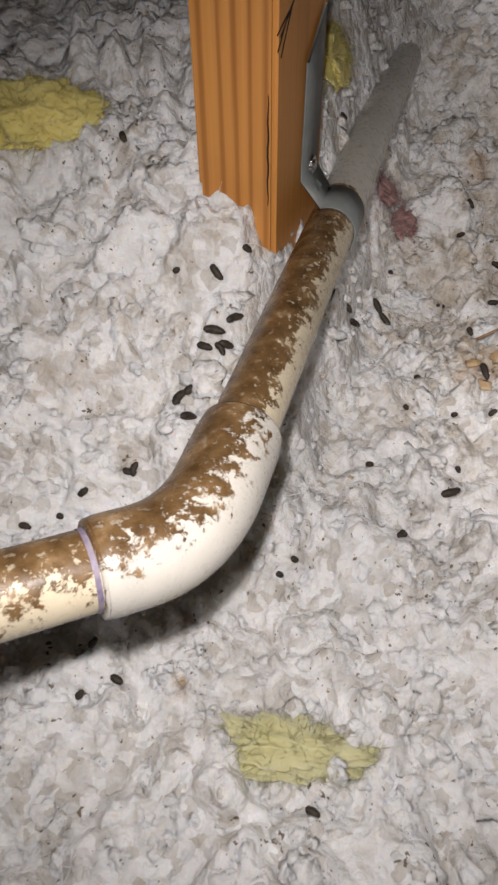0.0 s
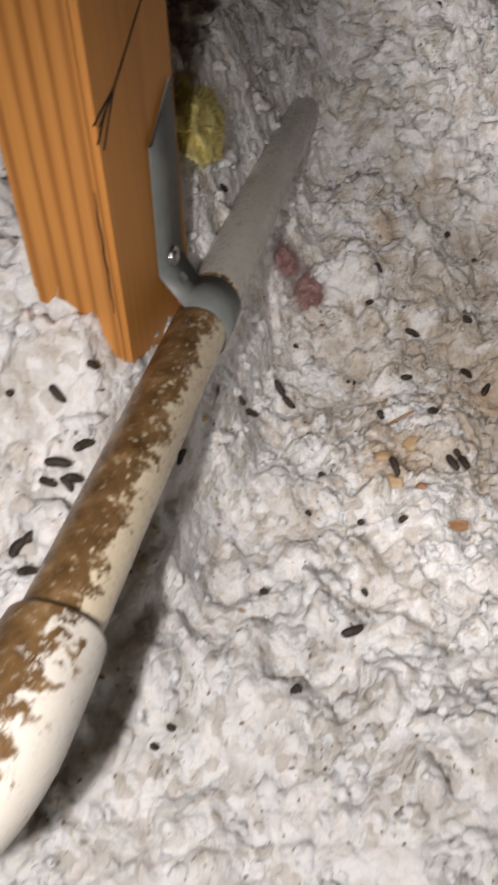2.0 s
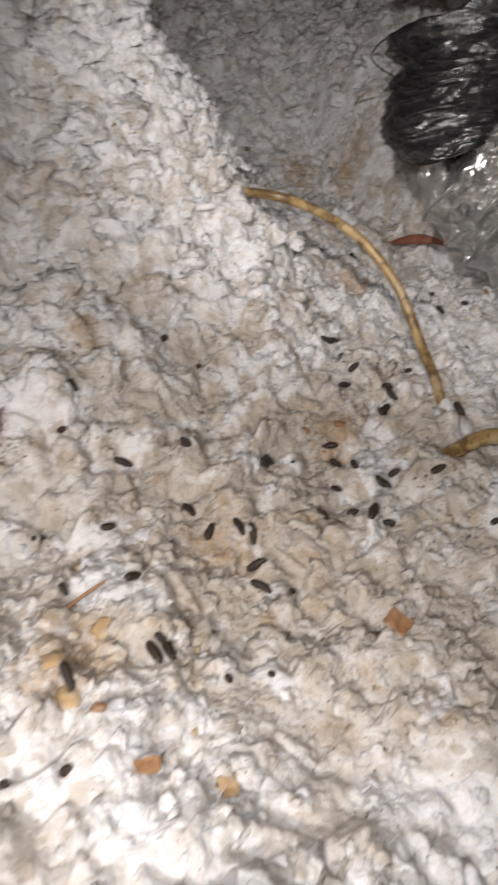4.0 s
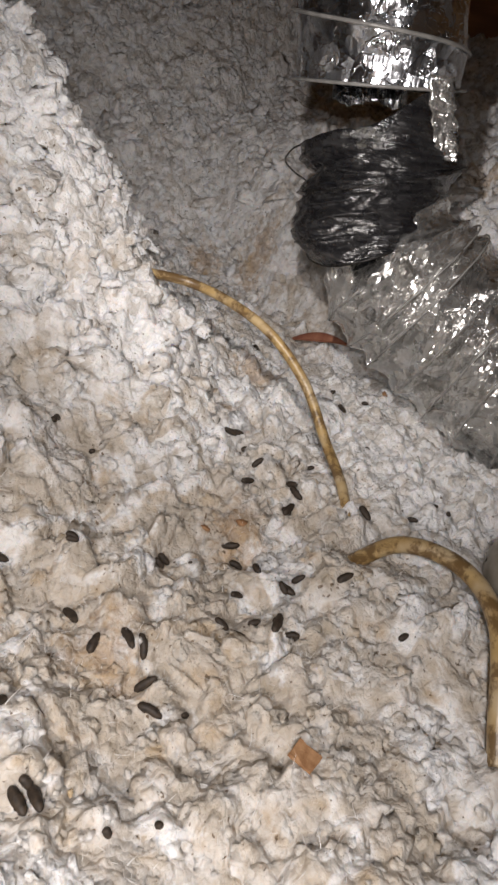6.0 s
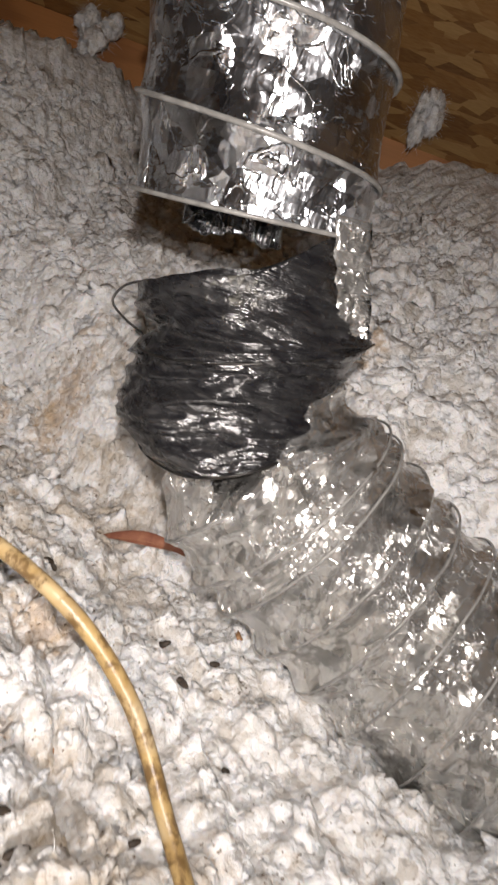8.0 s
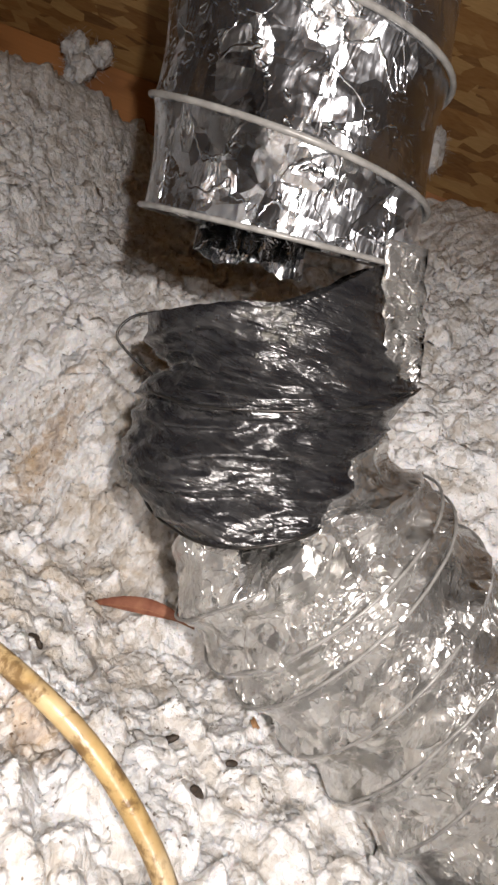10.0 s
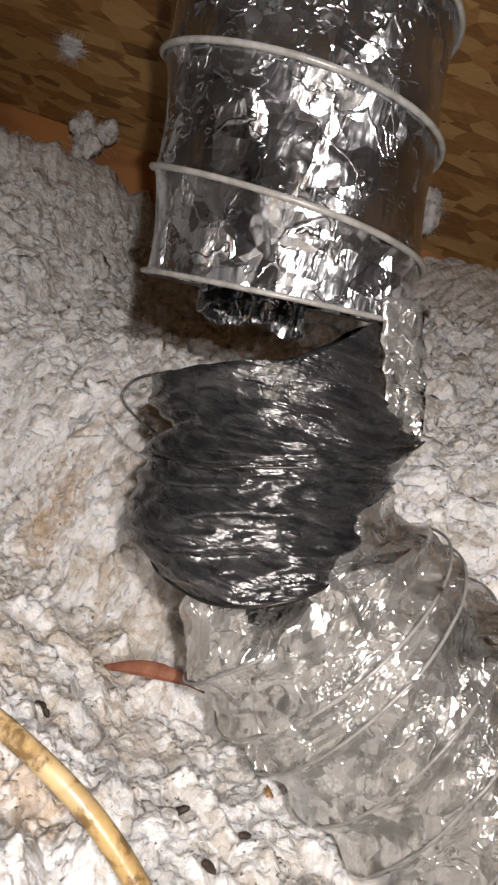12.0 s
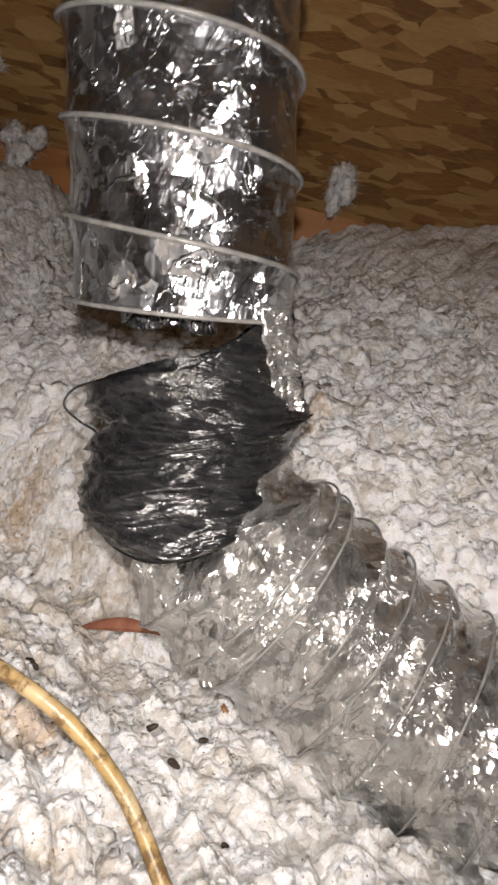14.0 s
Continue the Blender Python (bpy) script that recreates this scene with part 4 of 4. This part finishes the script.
def droppings(places, label, group):
    """Each place is x, y, heading in degrees and length in millimetres; a dropping lies along the slope of the bed."""
    for x, y, heading, length in places:
        ob = new("dropping", PELLETS[random.randrange(len(PELLETS))])
        d = Vector((math.cos(radians(heading)), math.sin(radians(heading)), 0))
        half = length * 0.0005
        ends = [rest(x + d.x * half * k, y + d.y * half * k) for k in (-1, 0, 1)]
        d.z = max(-0.9, min(0.9, (ends[2] - ends[0]) / (2 * half)))
        d.normalize()
        side = Vector((0, 0, 1)).cross(d).normalized()
        k = length / 13.6
        wide = 0.55 + 0.45 * k
        at = Vector((x, y, max(sum(ends) / 3, ends[1]) + 0.0036 * wide))
        ob.matrix_world = Matrix.Translation(at) @ Matrix((d, side, d.cross(side))).transposed().to_4x4() @ Matrix.Diagonal((k, wide * random.uniform(0.9, 1.1), wide, 1))
        tagged(ob, label, "dropping", group)


droppings([(-0.011, 0.5, -59, 7.7), (0.051, 0.425, -35, 11.7), (0.069, 0.433, 6, 6.8), (0.062, 0.411, 34, 12.5), (0.05, 0.399, 5, 13.5), (0.044, 0.395, -23, 10.9), (0.053, 0.394, -41, 9.6), (0.057, 0.398, 19, 10.9), (0.031, 0.367, 57, 11.8), (0.037, 0.373, 42, 10.2), (0.047, 0.374, 31, 7.1), (0.037, 0.356, 38, 12.4), (-0, 0.337, -26, 6.8), (0.005, 0.337, 67, 9.4), (-0.024, 0.322, 16, 8.1), (-0.058, 0.307, -1, 8.6), (-0.04, 0.317, -1, 4.7), (0.026, 0.428, -5, 4.9), (-0.013, 0.254, 40, 7.8), (-0.018, 0.23, 43, 6.7), (0.002, 0.237, -26, 8.4), (0.101, 0.314, 1, 5.8), (0.109, 0.172, -31, 8.3), (0.165, 0.323, -3, 4.5)],
          "dark brown rodent dropping on insulation beside the pipe", "droppings by the pipe")
droppings([(0.107, 0.45, 59, 11.3), (0.144, 0.532, -40, 9.4), (0.152, 0.545, 19, 13.3), (0.175, 0.585, -49, 15.5), (0.183, 0.58, -38, 14.2), (0.238, 0.611, 19, 10.6), (0.272, 0.706, -59, 11.1), (0.26, 0.676, -38, 9.3), (0.3, 0.668, -13, 15.5), (0.343, 0.657, -15, 8.6), (0.408, 0.661, -37, 10.9), (0.337, 0.62, -72, 15.5), (0.346, 0.592, 53, 13.7), (0.364, 0.589, -79, 15.5), (0.372, 0.585, -92, 15.5), (0.369, 0.561, -5, 15.5), (0.368, 0.547, -41, 15.5), (0.289, 0.547, 31, 12.6), (0.297, 0.503, -38, 8.6)],
          "dark brown rodent dropping on stained insulation", "droppings on the stained bed")
droppings([(0.293, 0.498, -71, 15.5), (0.3, 0.496, -80, 14.6), (0.248, 0.486, -77, 15.5), (0.329, 0.48, -48, 5.4), (0.25, 0.55, -68, 8.5), (0.281, 0.602, 7, 10.5), (0.199, 0.354, 19, 13.9), (0.273, 0.324, 61, 14.8), (0.213, 0.39, -53, 5.5), (0.167, 0.325, -41, 5.5), (0.218, 0.44, -14, 5.6), (0.244, 0.436, 9, 7.4), (0.186, 0.457, -33, 5), (0.092, 0.307, 7, 5.7), (0.199, 0.491, -43, 6.8), (0.35, 0.772, -19, 5.8), (0.194, 0.647, -21, 5.6), (0.137, 0.633, 30, 9.1), (0.153, 0.393, -23, 6.2)],
          "dark brown rodent dropping on stained insulation", "droppings on the stained bed")
droppings([(0.503, 0.792, -16, 14.1), (0.511, 0.793, -9, 11), (0.514, 0.774, -2, 13.1), (0.506, 0.738, 5, 12), (0.491, 0.72, 8, 13.1), (0.585, 0.778, -5, 8), (0.527, 0.713, -68, 12.1), (0.528, 0.704, -76, 15.5), (0.516, 0.691, 35, 15.5), (0.514, 0.69, -55, 9.4), (0.622, 1.014, 5, 10.8), (0.667, 0.87, -12, 13.6), (0.706, 0.886, -20, 8.6), (0.343, 0.658, -28, 9.4), (0.402, 0.653, -31, 9.9), (0.43, 0.658, -7, 10.7), (0.462, 0.671, -24, 13.7), (0.462, 0.657, -44, 11)],
          "small dark rodent dropping on insulation near the cable", "droppings near the cable")
droppings([(0.466, 0.633, -95, 10.7), (0.492, 0.62, -17, 10.9), (0.516, 0.602, 2, 12.7), (0.485, 0.619, -51, 12.8), (0.48, 0.618, -69, 10.4), (0.448, 0.621, -9, 9.3), (0.428, 0.597, -44, 11.7), (0.436, 0.588, -29, 10.4), (0.448, 0.592, -5, 9), (0.455, 0.579, 50, 15.5), (0.456, 0.579, -42, 7.4), (0.471, 0.58, -27, 9.5), (0.472, 0.579, -90, 9.1), (0.536, 0.554, 5, 8.1), (0.388, 0.543, 12, 5), (0.353, 0.479, -48, 4.5), (0.374, 0.754, -21, 5), (0.347, 0.768, -2, 5.5)],
          "small dark rodent dropping on insulation near the cable", "droppings near the cable")
droppings([(0.661, 0.801, -48, 7.3), (0.565, 0.662, -77, 14.2), (0.626, 0.674, -47, 9.4), (0.649, 0.68, -14, 9.4), (0.659, 0.671, -41, 4.7), (0.626, 1.011, -57, 7.5), (0.679, 0.917, -27, 12.7)],
          "small dark rodent dropping on insulation near the cable", "droppings near the cable")


def crumbs(places, material, label, category, name, low, high, seed):
    rng = np.random.default_rng(seed)
    for x, y in places:
        v, f = blob(rng, 2, 0.7)
        ob = mesh_np(name, v * np.array((1, 0.8, 0.45)) * rng.uniform(low, high) * 0.8, f, material)
        ob.matrix_world = pose(x, y, rest(x, y, 0.0012), rng.uniform(-25, 25), rng.uniform(-25, 25), rng.uniform(0, 360))
        tagged(ob, label, category, category + "s on the bed")


crumbs([(0.125, 0.457), (0.120, 0.486), (0.181, 0.499), (0.318, 0.506), (0.306, 0.455), (0.247, 0.324), (0.038, 0.236), (0.139, 0.379)], CRUMB, "orange tan stained crumb of insulation", "crumb", "insulation_crumb", 0.0025, 0.0045, 51)
crumbs([(0.242, 0.498), (0.268, 0.520), (0.265, 0.581), (0.247, 0.480), (0.314, 0.425)], CRUMB, "large tan stained tuft of insulation", "crumb", "insulation_crumb", 0.008, 0.0105, 52)
crumbs([(0.445, 0.684), (0.564, 0.844), (0.261, 0.463), (0.470, 0.677), (0.753, 0.917)], CHIP, "small rusty brown crumb on insulation", "crumb", "insulation_crumb", 0.003, 0.005, 53)


def chip(x, y, sx, sy, turn, label):
    bm = bmesh.new()
    bmesh.ops.create_cube(bm, size=1)
    bmesh.ops.scale(bm, vec=(sx, sy, 0.0025), verts=bm.verts)
    bmesh.ops.subdivide_edges(bm, edges=list(bm.edges), cuts=2)
    for w in bm.verts:
        w.co += noise.noise_vector(w.co * 400) * 0.0012
    ob = part("wood_chip", bm, CHIP, smooth=False)
    ob.matrix_world = pose(x, y, rest(x, y, 0.005), 12, -8, turn)
    tagged(ob, label, "wood chip")


chip(0.433, 0.491, 0.011, 0.014, 35, "square brown wood chip lying on insulation")
chip(0.278, 0.433, 0.013, 0.006, -10, "small reddish wood chip lying on insulation")

twig = spline([(0.244, 0.526, rest(0.244, 0.526, 0.004)), (0.256, 0.536, rest(0.256, 0.536, 0.007)), (0.273, 0.542, rest(0.273, 0.542, 0.006))], 8)
tv, tf = tube_rings(twig, np.linspace(0.0013, 0.0007, len(twig)), 8)
tagged(mesh_np("twig", tv, tf, CHIP), "thin brown bent twig on the insulation", "twig")
